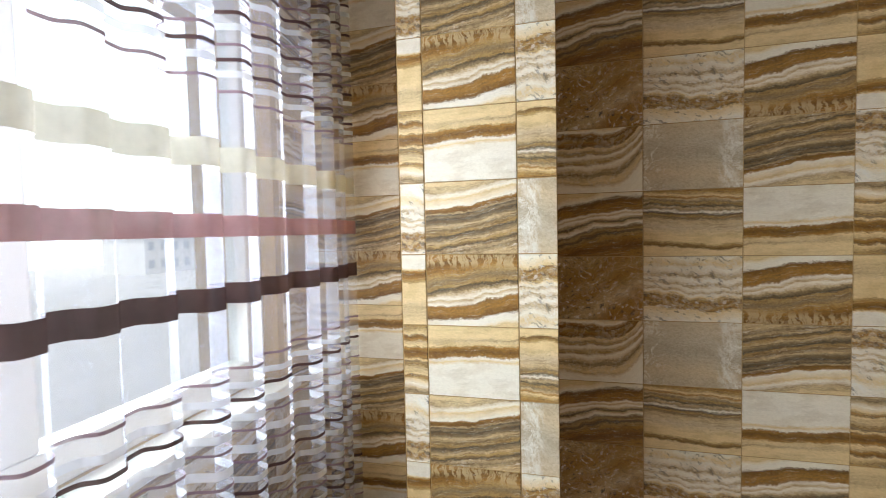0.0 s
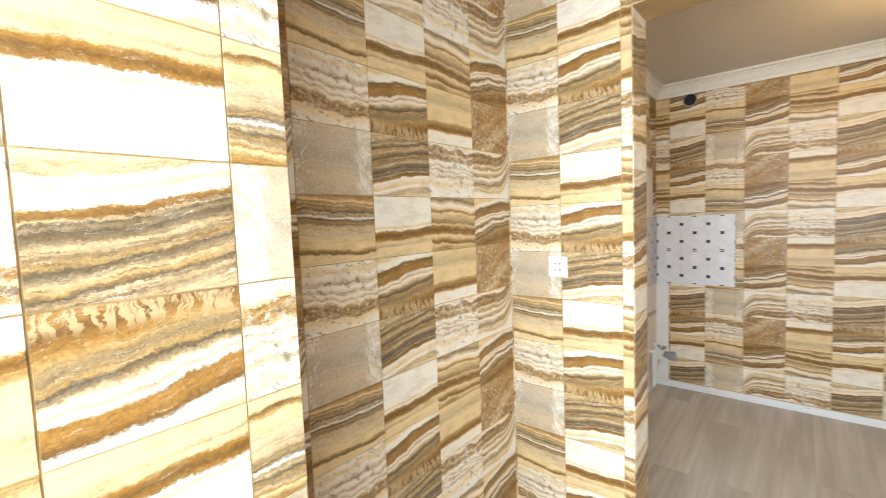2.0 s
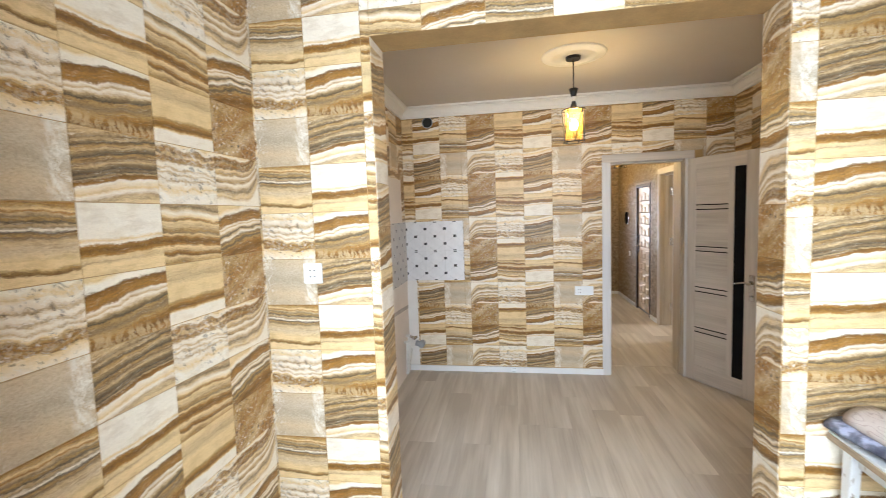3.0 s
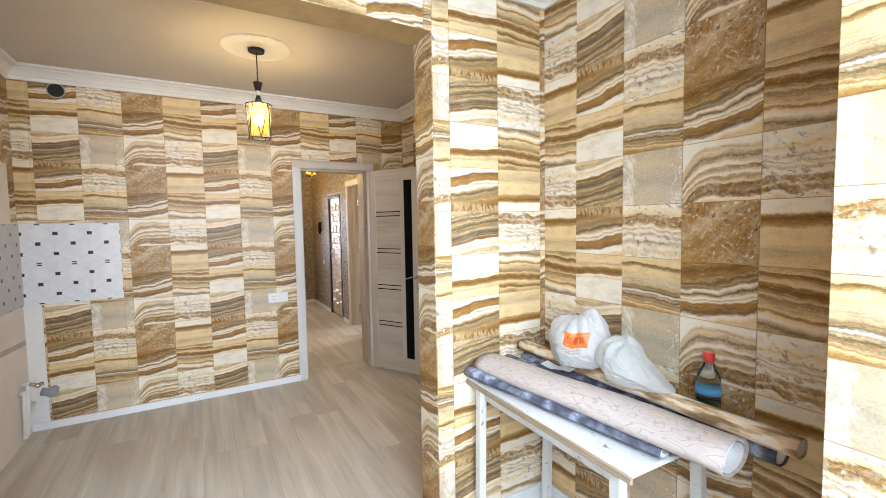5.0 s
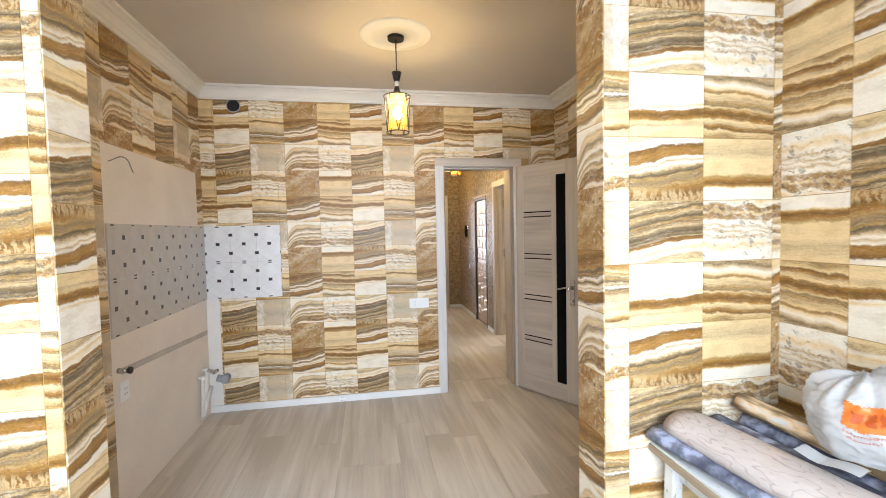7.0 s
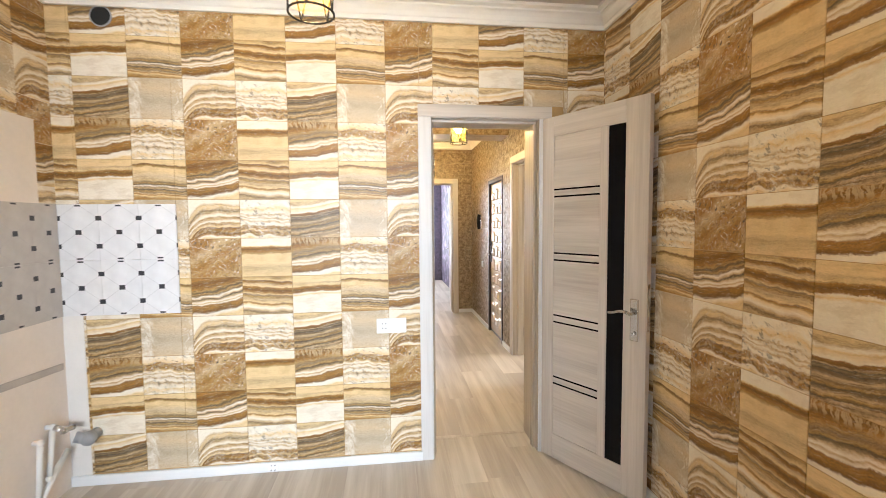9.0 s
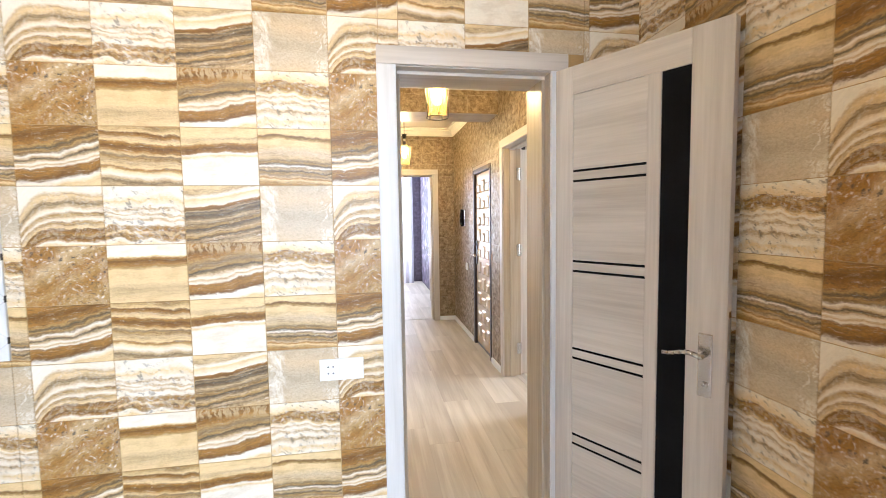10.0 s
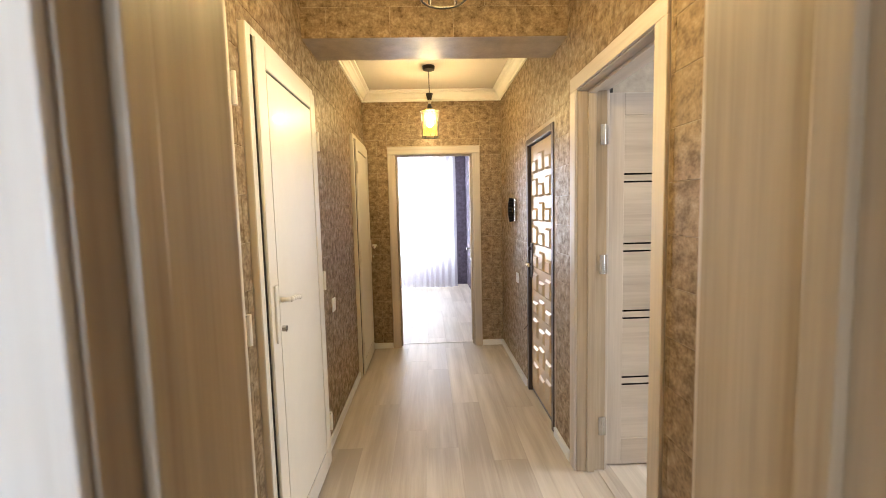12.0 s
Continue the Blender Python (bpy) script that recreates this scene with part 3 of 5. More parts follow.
def papers():
    paper(wall_end, facing_east(X_END), [(-3.77, -2.462, PZ0, PZ1), (-4.255, -3.77, 1.513, PZ1), (-4.255, -3.77, PZ0, 0.925), (-Y_N, -4.255, 1.513, PZ1), (-2.462, -1.612, 2.072, PZ1), (-1.612, -Y_KS, PZ0, PZ1)], -3.181, 0.9015, 0.2655, 0.2115)
    paper(wall_north, facing_north(Y_N), [(X_P1, X_OPEN, PZ0, PZ1)], 2.768, 1.637, 0.259, 0.191, True)
    paper(wall_north, facing_north(Y_N), [(X_WIN, X_P0, PZ0, PZ1)], 1.265, 1.656, 0.235, 0.185)
    paper(wall_west, facing_west(X_WIN), [(WIN_Y1 + 0.03, Y_N, PZ0, PZ1), (3.2, WIN_Y1 + 0.03, PZ0, WIN_Z0 - 0.05)], 3.9, 1.0, 0.235, 0.185)
    paper(pillar_north, facing_north(Y_PN), [(X_P0, X_P1, PZ0, PZ1)], 1.700, 1.644, 0.211, 0.165)
    paper(pillar_south, facing_south(Y_PS), [(-X_P1, -X_P0, PZ0, PZ1)], -2.211, 1.697, 0.211, 0.167)
    paper(wall_opening, facing_east(X_OPEN), [(-Y_N, -OPEN_N, PZ0, PZ1)], -3.874, 1.80, 0.243, 0.197, True)
    paper(wall_opening, facing_east(X_OPEN), [(-OPEN_N, -OPEN_S, OPEN_Z, PZ1)], -3.874, 1.80, 0.25, 0.197, True)
    paper(wall_opening, facing_east(X_OPEN), [(-OPEN_S, -Y_LS, PZ0, PZ1)], -1.987, 1.92, 0.264, 0.199, True)
    paper(wall_opening, facing_north(OPEN_N), [(X_OPEN, X_OPEN_B, PZ0, OPEN_Z)], 3.25, 1.171, 0.23, 0.181)
    paper(wall_opening, facing_south(OPEN_S), [(-X_OPEN_B, -X_OPEN, PZ0, OPEN_Z)], -3.97, 1.17, 0.25, 0.2)
    paper(wall_opening, plane_frame((0, 0, OPEN_Z), (0, -1, 0), (1, 0, 0)), [(-OPEN_N, -OPEN_S, X_OPEN, X_OPEN_B)], -3.6, 3.28, 0.25, 0.2)
    paper(wall_south, facing_south(Y_LS), [(-X_OPEN, -X_P1, PZ0, PZ1)], -3.089, 1.11, 0.2535, 0.2095)
    paper(wall_kitchen_south, facing_south(Y_KS), [(-X_END, -X_OPEN_B, PZ0, PZ1)], -5.496, 1.068, 0.26, 0.2115)
    paper(wall_kitchen_north, facing_north(Y_N), [(X_OPEN_B, 4.47, PZ0, PZ1), (4.47, 5.66, 1.92, PZ1), (5.66, X_END, 1.513, PZ1)], 5.04, 1.60, 0.265, 0.2115)


def bricks(parent, frame_m, rects, bw=0.33, bh=0.165):
    """Relief-paper blocks in running bond."""
    for u0, u1, v0, v1 in rects:
        for r in range(math.floor(v0 / bh), math.ceil(v1 / bh)):
            sh = 0.5 * bw * (r % 2)
            for c in range(math.floor((u0 - sh) / bw), math.ceil((u1 - sh) / bw)):
                a0, a1 = max(u0, c * bw + sh), min(u1, (c + 1) * bw + sh)
                b0, b1 = max(v0, r * bh), min(v1, (r + 1) * bh)
                w, h = a1 - a0, b1 - b0
                if w < 0.012 or h < 0.012:
                    continue
                ob = new("block_piece", piece_mesh(("hall", round(w, 3), round(h, 3)), w, h, M_HALL, (0, 0, 1, 1), 0.002, 0.0006, 0.0012))
                ob.parent = parent
                ob.matrix_world = frame_m @ Matrix.Translation((a0, b0, 0))


def hall_papers():
    c0 = 0.08
    bricks(wall_hall_left, facing_north(Y_HL), [(X_HALL, 6.08, 0.06, PZ1), (6.08, 6.84, 2.08, PZ1), (6.84, 6.98, 0.06, PZ1), (6.98, 7.83, 2.08, PZ1), (7.83, 9.06, 0.06, PZ1), (9.06, 9.80, 2.08, PZ1), (9.80, X_BACK, 0.06, PZ1)])
    bricks(wall_hall_right, facing_south(Y_HR), [(-X_BACK, -EN1 - 0.03, 0.06, PZ1), (-EN1 - 0.03, -EN0 + 0.03, EN_Z + 0.03, PZ1), (-EN0 + 0.03, -RD1 - c0, 0.06, PZ1), (-RD1 - c0, -RD0 + c0, DOOR_Z + c0, PZ1), (-RD0 + c0, -X_HALL, 0.06, PZ1)])
    bricks(wall_hall_back, facing_east(X_BACK), [(-Y_HL, -BD1 - c0, 0.06, PZ1), (-BD1 - c0, -BD0 + c0, DOOR_Z + c0, PZ1), (-BD0 + c0, -Y_HR, 0.06, PZ1)])
    bricks(beam, facing_east(BEAM0), [(-Y_HL, -Y_HR, BEAM_Z, PZ1)])
    bricks(beam, plane_frame((0, 0, BEAM_Z), (0, -1, 0), (1, 0, 0)), [(-Y_HL, -Y_HR, BEAM0, BEAM1)])


def planks(parent, x0, x1, y0, y1, holes=(), pw=0.192, pl=1.29, seed=1):
    rnd = random.Random(seed)
    y = y0
    while y < y1 - 0.01:
        w = min(pw, y1 - y)
        x = x0 - rnd.random() * pl
        while x < x1 - 0.01:
            a, b = max(x, x0), min(x + pl, x1)
            if b - a > 0.02:
                ob = new("plank", piece_mesh(("plank", round(b - a, 2), round(w, 3)), b - a, w, M_FLOOR, (0, 0, 1, 1), 0.012, 0.0001, 0.0003))
                ob.parent = parent
                ob.matrix_world = Matrix.Translation((a, y, -0.012))
            x += pl
        y += pw


# ---- things: materials ----


def cloth(name, color, solid, through_light=0.5):
    """Thin woven cloth: part of the light goes straight through, part is scattered on both sides."""
    m, t, b = nodes(name)
    out = t.nodes["Material Output"]
    v = coords(t)
    n = noise_tex(t, v, 45, 3)
    col = ramp(t, n, [(0.3, tuple(c * 0.9 for c in color)), (0.7, color)])
    tr, di, cl = t.nodes.new("ShaderNodeBsdfTranslucent"), t.nodes.new("ShaderNodeBsdfDiffuse"), t.nodes.new("ShaderNodeBsdfTransparent")
    link(t, col, tr.inputs[0])
    link(t, col, di.inputs[0])
    a, c = t.nodes.new("ShaderNodeMixShader"), t.nodes.new("ShaderNodeMixShader")
    a.inputs[0].default_value = 1 - through_light
    link(t, tr.outputs[0], a.inputs[1])
    link(t, di.outputs[0], a.inputs[2])
    c.inputs[0].default_value = solid
    link(t, cl.outputs[0], c.inputs[1])
    link(t, a.outputs[0], c.inputs[2])
    link(t, c.outputs[0], out.inputs[0])
    t.nodes.remove(b)
    return m


M_SHEER = cloth("white_sheer", (0.72, 0.74, 0.88), 0.22, 0.14)
M_SHEER_FAR = cloth("lilac_white_sheer", (0.80, 0.78, 0.86), 0.6)
M_CREAM = cloth("cream_satin_band", (0.72, 0.68, 0.56), 0.90, 0.06)
M_PINK = cloth("dusty_pink_band", (0.42, 0.23, 0.23), 0.92, 0.05)
M_PLUM = cloth("plum_brown_band", (0.10, 0.055, 0.05), 0.96, 0.04)
M_MAUVE = cloth("mauve_thread", (0.30, 0.20, 0.22), 0.92, 0.04)
M_WHITEBAND = cloth("white_satin_band", (0.80, 0.80, 0.82), 0.7, 0.06)
M_BAG = cloth("thin_white_plastic", (0.80, 0.80, 0.81), 0.90, 0.35)
M_BAG2 = cloth("thin_clear_white_plastic", (0.86, 0.90, 0.90), 0.60, 0.35)
M_AMBER = cloth("amber_glass", (1.0, 0.58, 0.10), 0.10, 0.7)
M_ORANGE = plain("orange_print", (0.78, 0.20, 0.035), 0.4, vary=0.1)
M_REDP = plain("dark_orange_print", (0.50, 0.09, 0.015), 0.5)
M_PALEPRINT = plain("pale_red_print", (0.62, 0.36, 0.32), 0.5)


def paper_print(name, base, line, scale, stretch, bands=True, rough=0.6):
    m, t, b = nodes(name)
    v = coords(t, "Object", stretch)
    n = noise_tex(t, v, scale, 3, 0.55)
    k = mth(t, "FRACT", mth(t, "MULTIPLY", n, 14.0)) if bands else n
    n2 = noise_tex(t, v, scale * 7, 4)
    col = ramp(t, k, [(0.0, line), (0.10, base), (0.85, base), (1.0, line)]) if bands else ramp(t, k, [(0.40, line), (0.50, base), (0.57, tuple(min(1, c * 1.6) for c in base)), (0.64, tuple(min(0.7, c * 3.2) for c in base))])
    col = mix(t, 0.3, col, ramp(t, n2, [(0.3, (0.6, 0.6, 0.6)), (0.7, (1, 1, 1))]), "MULTIPLY")
    link(t, col, b.inputs["Base Color"])
    b.inputs["Roughness"].default_value = rough
    bump(t, b, k, 0.35, 0.0015)
    return m


M_ROLL_PINK = paper_print("pink_beige_swirl_paper", (0.56, 0.49, 0.455), (0.40, 0.335, 0.305), 2.6, (1.5, 4, 4))
M_ROLL_BLUE = paper_print("slate_blue_leaf_paper", (0.13, 0.14, 0.19), (0.06, 0.065, 0.10), 9, (2, 2, 2), False)
M_ROLL_WOOD = paper_print("wood_print_paper", (0.52, 0.39, 0.235), (0.24, 0.15, 0.07), 14, (0.6, 3, 3), False)
M_ROLL_BACK = plain("white_paper_back", (0.78, 0.79, 0.80), 0.6, vary=0.04)
M_LEAFPAPER = paper_print("purple_leaf_wall_paper", (0.11, 0.09, 0.13), (0.05, 0.04, 0.065), 7, (1, 1, 1), False)


def chipped_paint():
    m, t, b = nodes("chipped_white_paint")
    v = coords(t)
    n = noise_tex(t, v, 22, 6, 0.7)
    n2 = noise_tex(t, v, 5, 3)
    worn = ramp(t, n, [(0.30, (0.20, 0.13, 0.08)), (0.36, (0.50, 0.46, 0.40)), (0.40, (0.74, 0.75, 0.75))])
    link(t, mix(t, 0.5, worn, ramp(t, n2, [(0.3, (0.78, 0.77, 0.75)), (0.7, (1, 1, 1))]), "MULTIPLY"), b.inputs["Base Color"])
    b.inputs["Roughness"].default_value = 0.45
    bump(t, b, n, 0.2, 0.001)
    return m


M_TABLE = chipped_paint()
M_TABLE_EDGE = wood("worn_brown_edge", (0.42, 0.32, 0.22), (0.16, 0.10, 0.06), 0, 0.6)


def splash_tile(name, lo, hi):
    """White glazed tile with a grey diamond lattice and dark lozenges at its crossings."""
    m, t, b = nodes(name)
    uv = t.nodes.new("ShaderNodeTexCoord").outputs["UV"]
    sep = t.nodes.new("ShaderNodeSeparateXYZ")
    link(t, uv, sep.inputs[0])
    a, c = mth(t, "MULTIPLY", sep.outputs[0], 2.0), mth(t, "MULTIPLY", sep.outputs[1], 4.0)

    def near(x):
        return mth(t, "ABSOLUTE", mth(t, "SUBTRACT", mth(t, "FRACT", mth(t, "ADD", mth(t, "MULTIPLY", x, 0.5), 0.5)), 0.5))
    p, q = near(mth(t, "ADD", mth(t, "ADD", a, c), 1.0)), near(mth(t, "ADD", mth(t, "SUBTRACT", a, c), 1.0))
    line = mth(t, "LESS_THAN", mth(t, "MINIMUM", p, q), 0.013)

    def dots(sa, sc):
        da, dc = near(mth(t, "ADD", a, sa)), near(mth(t, "ADD", c, sc))
        return mth(t, "MULTIPLY", mth(t, "LESS_THAN", da, 0.074), mth(t, "LESS_THAN", dc, 0.082))
    dot = mth(t, "MAXIMUM", dots(1.0, 0.0), dots(0.0, 1.0))
    rim = mth(t, "MINIMUM", sep.outputs[1], mth(t, "SUBTRACT", 1.0, sep.outputs[1]))
    dot = mth(t, "MULTIPLY", dot, mth(t, "GREATER_THAN", rim, 0.014))
    n = noise_tex(t, coords(t), 14, 4)
    base = ramp(t, n, [(0.3, lo), (0.7, hi)])
    col = mix(t, mth(t, "MULTIPLY", line, 0.35), base, (0.40, 0.40, 0.42))
    col = mix(t, dot, col, (0.035, 0.035, 0.042))
    link(t, col, b.inputs["Base Color"])
    b.inputs["Roughness"].default_value = 0.3
    return m


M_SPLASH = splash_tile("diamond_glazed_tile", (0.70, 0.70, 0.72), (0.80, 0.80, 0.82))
# Same tile for the north wall, its dimmer light put into greyer colours.
M_SPLASH_SHADED = splash_tile("diamond_tile_shaded", (0.46, 0.43, 0.41), (0.54, 0.51, 0.485))
M_FRAME = plain("dark_brown_steel", (0.045, 0.03, 0.025), 0.35, 0.4, vary=0.2)
M_ENTRY = plain("gold_beige_door_skin", (0.56, 0.43, 0.26), 0.26, 0.1, vary=0.12, scale=5)
M_PIPE = plain("white_plastic_pipe", (0.78, 0.78, 0.77), 0.35, vary=0.04)
M_GREY = plain("grey_drain_plastic", (0.30, 0.31, 0.33), 0.45)
M_GROOVE = plain("grey_filled_groove", (0.48, 0.44, 0.41), 0.85, vary=0.15, relief=0.5)
M_BOTTLE = glass("clear_plastic", (0.92, 0.97, 0.97), 0.05)
M_GREENLIQ = glass("green_liquid", (0.30, 0.55, 0.46), 0.1)
M_BLUELABEL = plain("blue_label", (0.10, 0.35, 0.62), 0.5)
M_REDCAP = plain("red_cap", (0.60, 0.04, 0.03), 0.35)
M_CONCRETE = plain("pale_paving", (0.68, 0.66, 0.63), 0.9, vary=0.15, scale=0.3)
M_FACADE = plain("pale_facade", (0.80, 0.79, 0.76), 0.85, vary=0.08, scale=0.6)
M_ROOF = plain("pale_roof", (0.52, 0.46, 0.42), 0.8, vary=0.12, scale=1.0)
M_DARKGLASS = plain("pale_house_glass", (0.50, 0.53, 0.56), 0.2)

# ---- baseboards and thresholds ----


def baseboard(name, dims, label):
    bm = bmesh.new()
    box(bm, *dims)
    bevel(bm, 0.005, 2)
    return tagged(finish(name, bm, M_TRIM), label, "baseboard", kind="structure")


BB = "white plastic baseboard along the papered wall"
baseboard("baseboard", (X_END - 0.017, X_END - 0.0005, 2.464, Y_N, 0.0, 0.056), BB)
baseboard("baseboard", (X_END - 0.017, X_END - 0.0005, Y_KS, 1.61, 0.0, 0.056), BB)
baseboard("baseboard", (X_OPEN_B, X_END - 0.018, Y_KS + 0.0005, Y_KS + 0.017, 0.0, 0.056), BB)
baseboard("baseboard", (X_P1, X_OPEN - 0.018, Y_LS + 0.0005, Y_LS + 0.017, 0.0, 0.095), BB)
baseboard("baseboard", (X_P1, X_OPEN - 0.018, Y_N - 0.017, Y_N - 0.0005, 0.0, 0.095), BB)
baseboard("baseboard", (X_OPEN - 0.017, X_OPEN - 0.0005, Y_LS, OPEN_S, 0.0, 0.095), BB)
baseboard("baseboard", (X_OPEN - 0.017, X_OPEN - 0.0005, OPEN_N, Y_N, 0.0, 0.095), BB)
for a, b in ((7.84, 9.05), (9.81, X_BACK - 0.018)):
    baseboard("baseboard", (a, b, Y_HL - 0.017, Y_HL - 0.0005, 0.0, 0.056), "white plastic baseboard along the hall wall")
for a, b in ((RD1 + 0.085, EN0 - 0.03), (EN1 + 0.03, X_BACK - 0.018), (X_HALL + 0.03, RD0 - 0.085)):
    baseboard("baseboard", (a, b, Y_HR + 0.0005, Y_HR + 0.017, 0.0, 0.056), "white plastic baseboard along the hall wall")
baseboard("baseboard", (X_BACK - 0.017, X_BACK - 0.0005, Y_HR, BD0 - 0.08, 0.0, 0.056), "white plastic baseboard beside the far doorway")
baseboard("baseboard", (X_BACK - 0.017, X_BACK - 0.0005, BD1 + 0.08, Y_HL, 0.0, 0.056), "white plastic baseboard beside the far doorway")


def threshold(dims):
    bm = bmesh.new()
    box(bm, *dims)
    bevel(bm, 0.002, 1)
    tagged(finish("threshold", bm, M_FLOOR), "flat wood-look joint strip across the doorway floor", "threshold", kind="structure")


threshold((X_HALL - 0.035, X_HALL - 0.005, DOOR_R, DOOR_L, 0.0, 0.004))
threshold((X_BACK_B - 0.035, X_BACK_B - 0.005, BD0, BD1, 0.0, 0.004))
threshold((RD0, RD1, Y_HR - 0.14, Y_HR - 0.11, 0.0, 0.004))

# ---- doors ----


def lever(parent, z, y, x, out, toward, length=0.115):
    """Plate with lever handle and lock rosette; out: -1 or +1 along local y."""
    bm = bmesh.new()
    box(bm, x - 0.021, x + 0.021, *sorted((y, y + out * 0.008)), z - 0.140, z + 0.068)
    bevel(bm, 0.004)
    plate = part("handle_plate", bm, M_CHROME, parent, "satin chrome handle plate")
    bm = bmesh.new()
    cyl(bm, (x, y + out * 0.006, z), (x, y + out * 0.05, z), 0.009)
    for k in range(6):
        f, g = k / 6, (k + 1) / 6
        cyl(bm, (x + toward * length * f, y + out * 0.047, z + 0.008 * math.sin(f * 5)), (x + toward * length * g, y + out * 0.047, z + 0.008 * math.sin(g * 5)), 0.0085 - 0.002 * f, 0.0085 - 0.002 * g, 12)
    part("lever", bm, M_CHROME, plate, "curved chrome lever", True)
    bm = bmesh.new()
    cyl(bm, (x, y, z - 0.1), (x, y + out * 0.014, z - 0.1), 0.011)
    cyl(bm, (x, y, z - 0.1), (x, y + out * 0.03, z - 0.1), 0.004)
    part("lock", bm, M_CHROME, plate)


def leaf(parent, hinge, angle, width, height=1.985, handle=True, both=True):
    """Veneered door leaf with black glass strip; the local x axis runs from the hinge, its seen face is -y."""
    T_ = 0.038
    root = part("door_leaf", bmesh.new(), M_DOOR, parent, "grey ash veneered leaf with a black glass strip")
    root.matrix_world = Matrix.Translation((*hinge, 0.008)) @ Matrix.Rotation(radians(angle), 4, "Z")
    xs = [0.0, 0.126 * width, 0.592 * width, 0.665 * width, 0.812 * width, width]
    zb, zt = 0.145, height - 0.112

    def slab(name, x0, x1, z0, z1, mat, y0=0.0, y1=T_, bev=0.002, label=""):
        bm = bmesh.new()
        box(bm, x0, x1, y0, y1, z0, z1)
        if bev:
            bevel(bm, bev, 1)
        return part(name, bm, mat, root, label)
    slab("stile", xs[0], xs[1], 0.0, height, M_DOORV)
    slab("stile", xs[4], xs[5], 0.0, height, M_DOORV)
    slab("rail", xs[1], xs[4], 0.0, zb, M_DOOR)
    slab("rail", xs[1], xs[4], zt, height, M_DOOR)
    slab("mullion", xs[2], xs[3], zb, zt, M_DOORV)
    slab("glass_strip", xs[3], xs[4], zb, zt, M_BLACK, 0.006, T_ - 0.006, 0.0, "black glass strip")
    edges = [zb]
    for z in (0.489, 0.853, 1.213, 1.575):
        for d in (-0.040, 0.0):
            slab("black_line", xs[1], xs[2], z + d - 0.0045, z + d + 0.0045, M_BLACK, 0.006, T_ - 0.006, 0.0, "thin black inlay line")
            edges += [z + d - 0.0045, z + d + 0.0045]
    edges.append(zt)
    for k in range(0, len(edges), 2):
        slab("panel", xs[1], xs[2], edges[k], edges[k + 1], M_DOOR, 0.006, T_ - 0.006, 0.001)
    if handle:
        lever(root, 0.945, 0.0, width - 0.058, -1, -1)
        if both:
            lever(root, 0.945, T_, width - 0.058, 1, -1)
        bm = bmesh.new()
        box(bm, width, width + 0.002, 0.009, 0.029, 0.86, 1.09)
        part("lock_faceplate", bm, M_CHROME, root)
    return root


def casing(parent, m, half, z, depth, wide=0.075, stop=True, back=True, front=None):
    """Architrave and lining of a doorway; local x runs across, y into the wall from the seen face."""
    def bit(name, x0, x1, y0, y1, z0, z1, mat=M_DOORV, bev=0.004):
        bm = bmesh.new()
        box(bm, x0, x1, y0, y1, z0, z1)
        bevel(bm, bev, 2)
        ob = part(name, bm, mat, parent)
        ob.matrix_world = m
        return ob
    faces = [(-0.014, -0.0005)] + ([(depth + 0.0005, depth + 0.014)] if back else [])
    for y0, y1 in faces:
        mt = front if front and y0 < 0 else M_DOORV
        bit("architrave", -half - wide, -half, y0, y1, 0.0, z, mt)
        bit("architrave", half, half + wide, y0, y1, 0.0, z, mt)
        bit("head_architrave", -half - wide, half + wide, y0, y1, z + 0.0005, z + wide - 0.005, M_DOOR)
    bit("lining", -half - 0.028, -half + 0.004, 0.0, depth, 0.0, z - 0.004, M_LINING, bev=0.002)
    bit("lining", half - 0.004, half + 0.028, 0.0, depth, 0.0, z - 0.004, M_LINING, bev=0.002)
    bit("head_lining", -half - 0.028, half + 0.028, 0.0, depth, z - 0.004, z + 0.028, M_DOOR, 0.002)
    if stop:
        a, b = stop
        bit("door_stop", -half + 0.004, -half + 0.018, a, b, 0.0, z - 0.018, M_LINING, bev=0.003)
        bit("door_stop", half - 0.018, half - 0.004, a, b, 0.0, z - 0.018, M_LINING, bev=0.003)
        bit("door_stop", -half + 0.004, half - 0.004, a, b, z - 0.018, z - 0.004, M_DOOR, 0.003)


def hinge(parent, at, ax, height=0.10):
    bm = bmesh.new()
    x, y, z = at
    cyl(bm, (x, y, z - height / 2), (x, y, z + height / 2), 0.007, seg=14)
    box(bm, x - 0.018 * ax[0] - 0.002, x + 0.018 * ax[0] + 0.002, y - 0.018 * ax[1] - 0.002, y + 0.018 * ax[1] + 0.002, z - height / 2, z + height / 2)
    part("hinge", bm, M_CHROME, parent)


door_1 = thing("door_1", "open grey ash veneered door with black glass strip in casing", "door", kind="structure")
casing(door_1, Matrix.Translation((X_END, (DOOR_R + DOOR_L) / 2, 0)) @ Matrix.Rotation(radians(-90), 4, "Z"), (DOOR_L - DOOR_R) / 2, DOOR_Z, X_HALL - X_END, stop=(0.045, 0.085), front=M_CASING)
leaf(door_1, (X_END - 0.025, DOOR_R - 0.014), 210.2, 0.632)
door_2 = thing("door_2", "open light ash veneered door to a side room", "door", kind="structure")
casing(door_2, Matrix.Translation(((RD0 + RD1) / 2, Y_HR, 0)) @ Matrix.Rotation(radians(180), 4, "Z"), (RD1 - RD0) / 2, DOOR_Z, 0.15, stop=(0.05, 0.09))
leaf(door_2, (RD1 + 0.03, Y_HR - 0.165), 270.5, 0.72)
for z in (0.25, 1.12, 1.78):
    hinge(door_2, (RD1 - 0.006, Y_HR - 0.135, z), (0, 1))
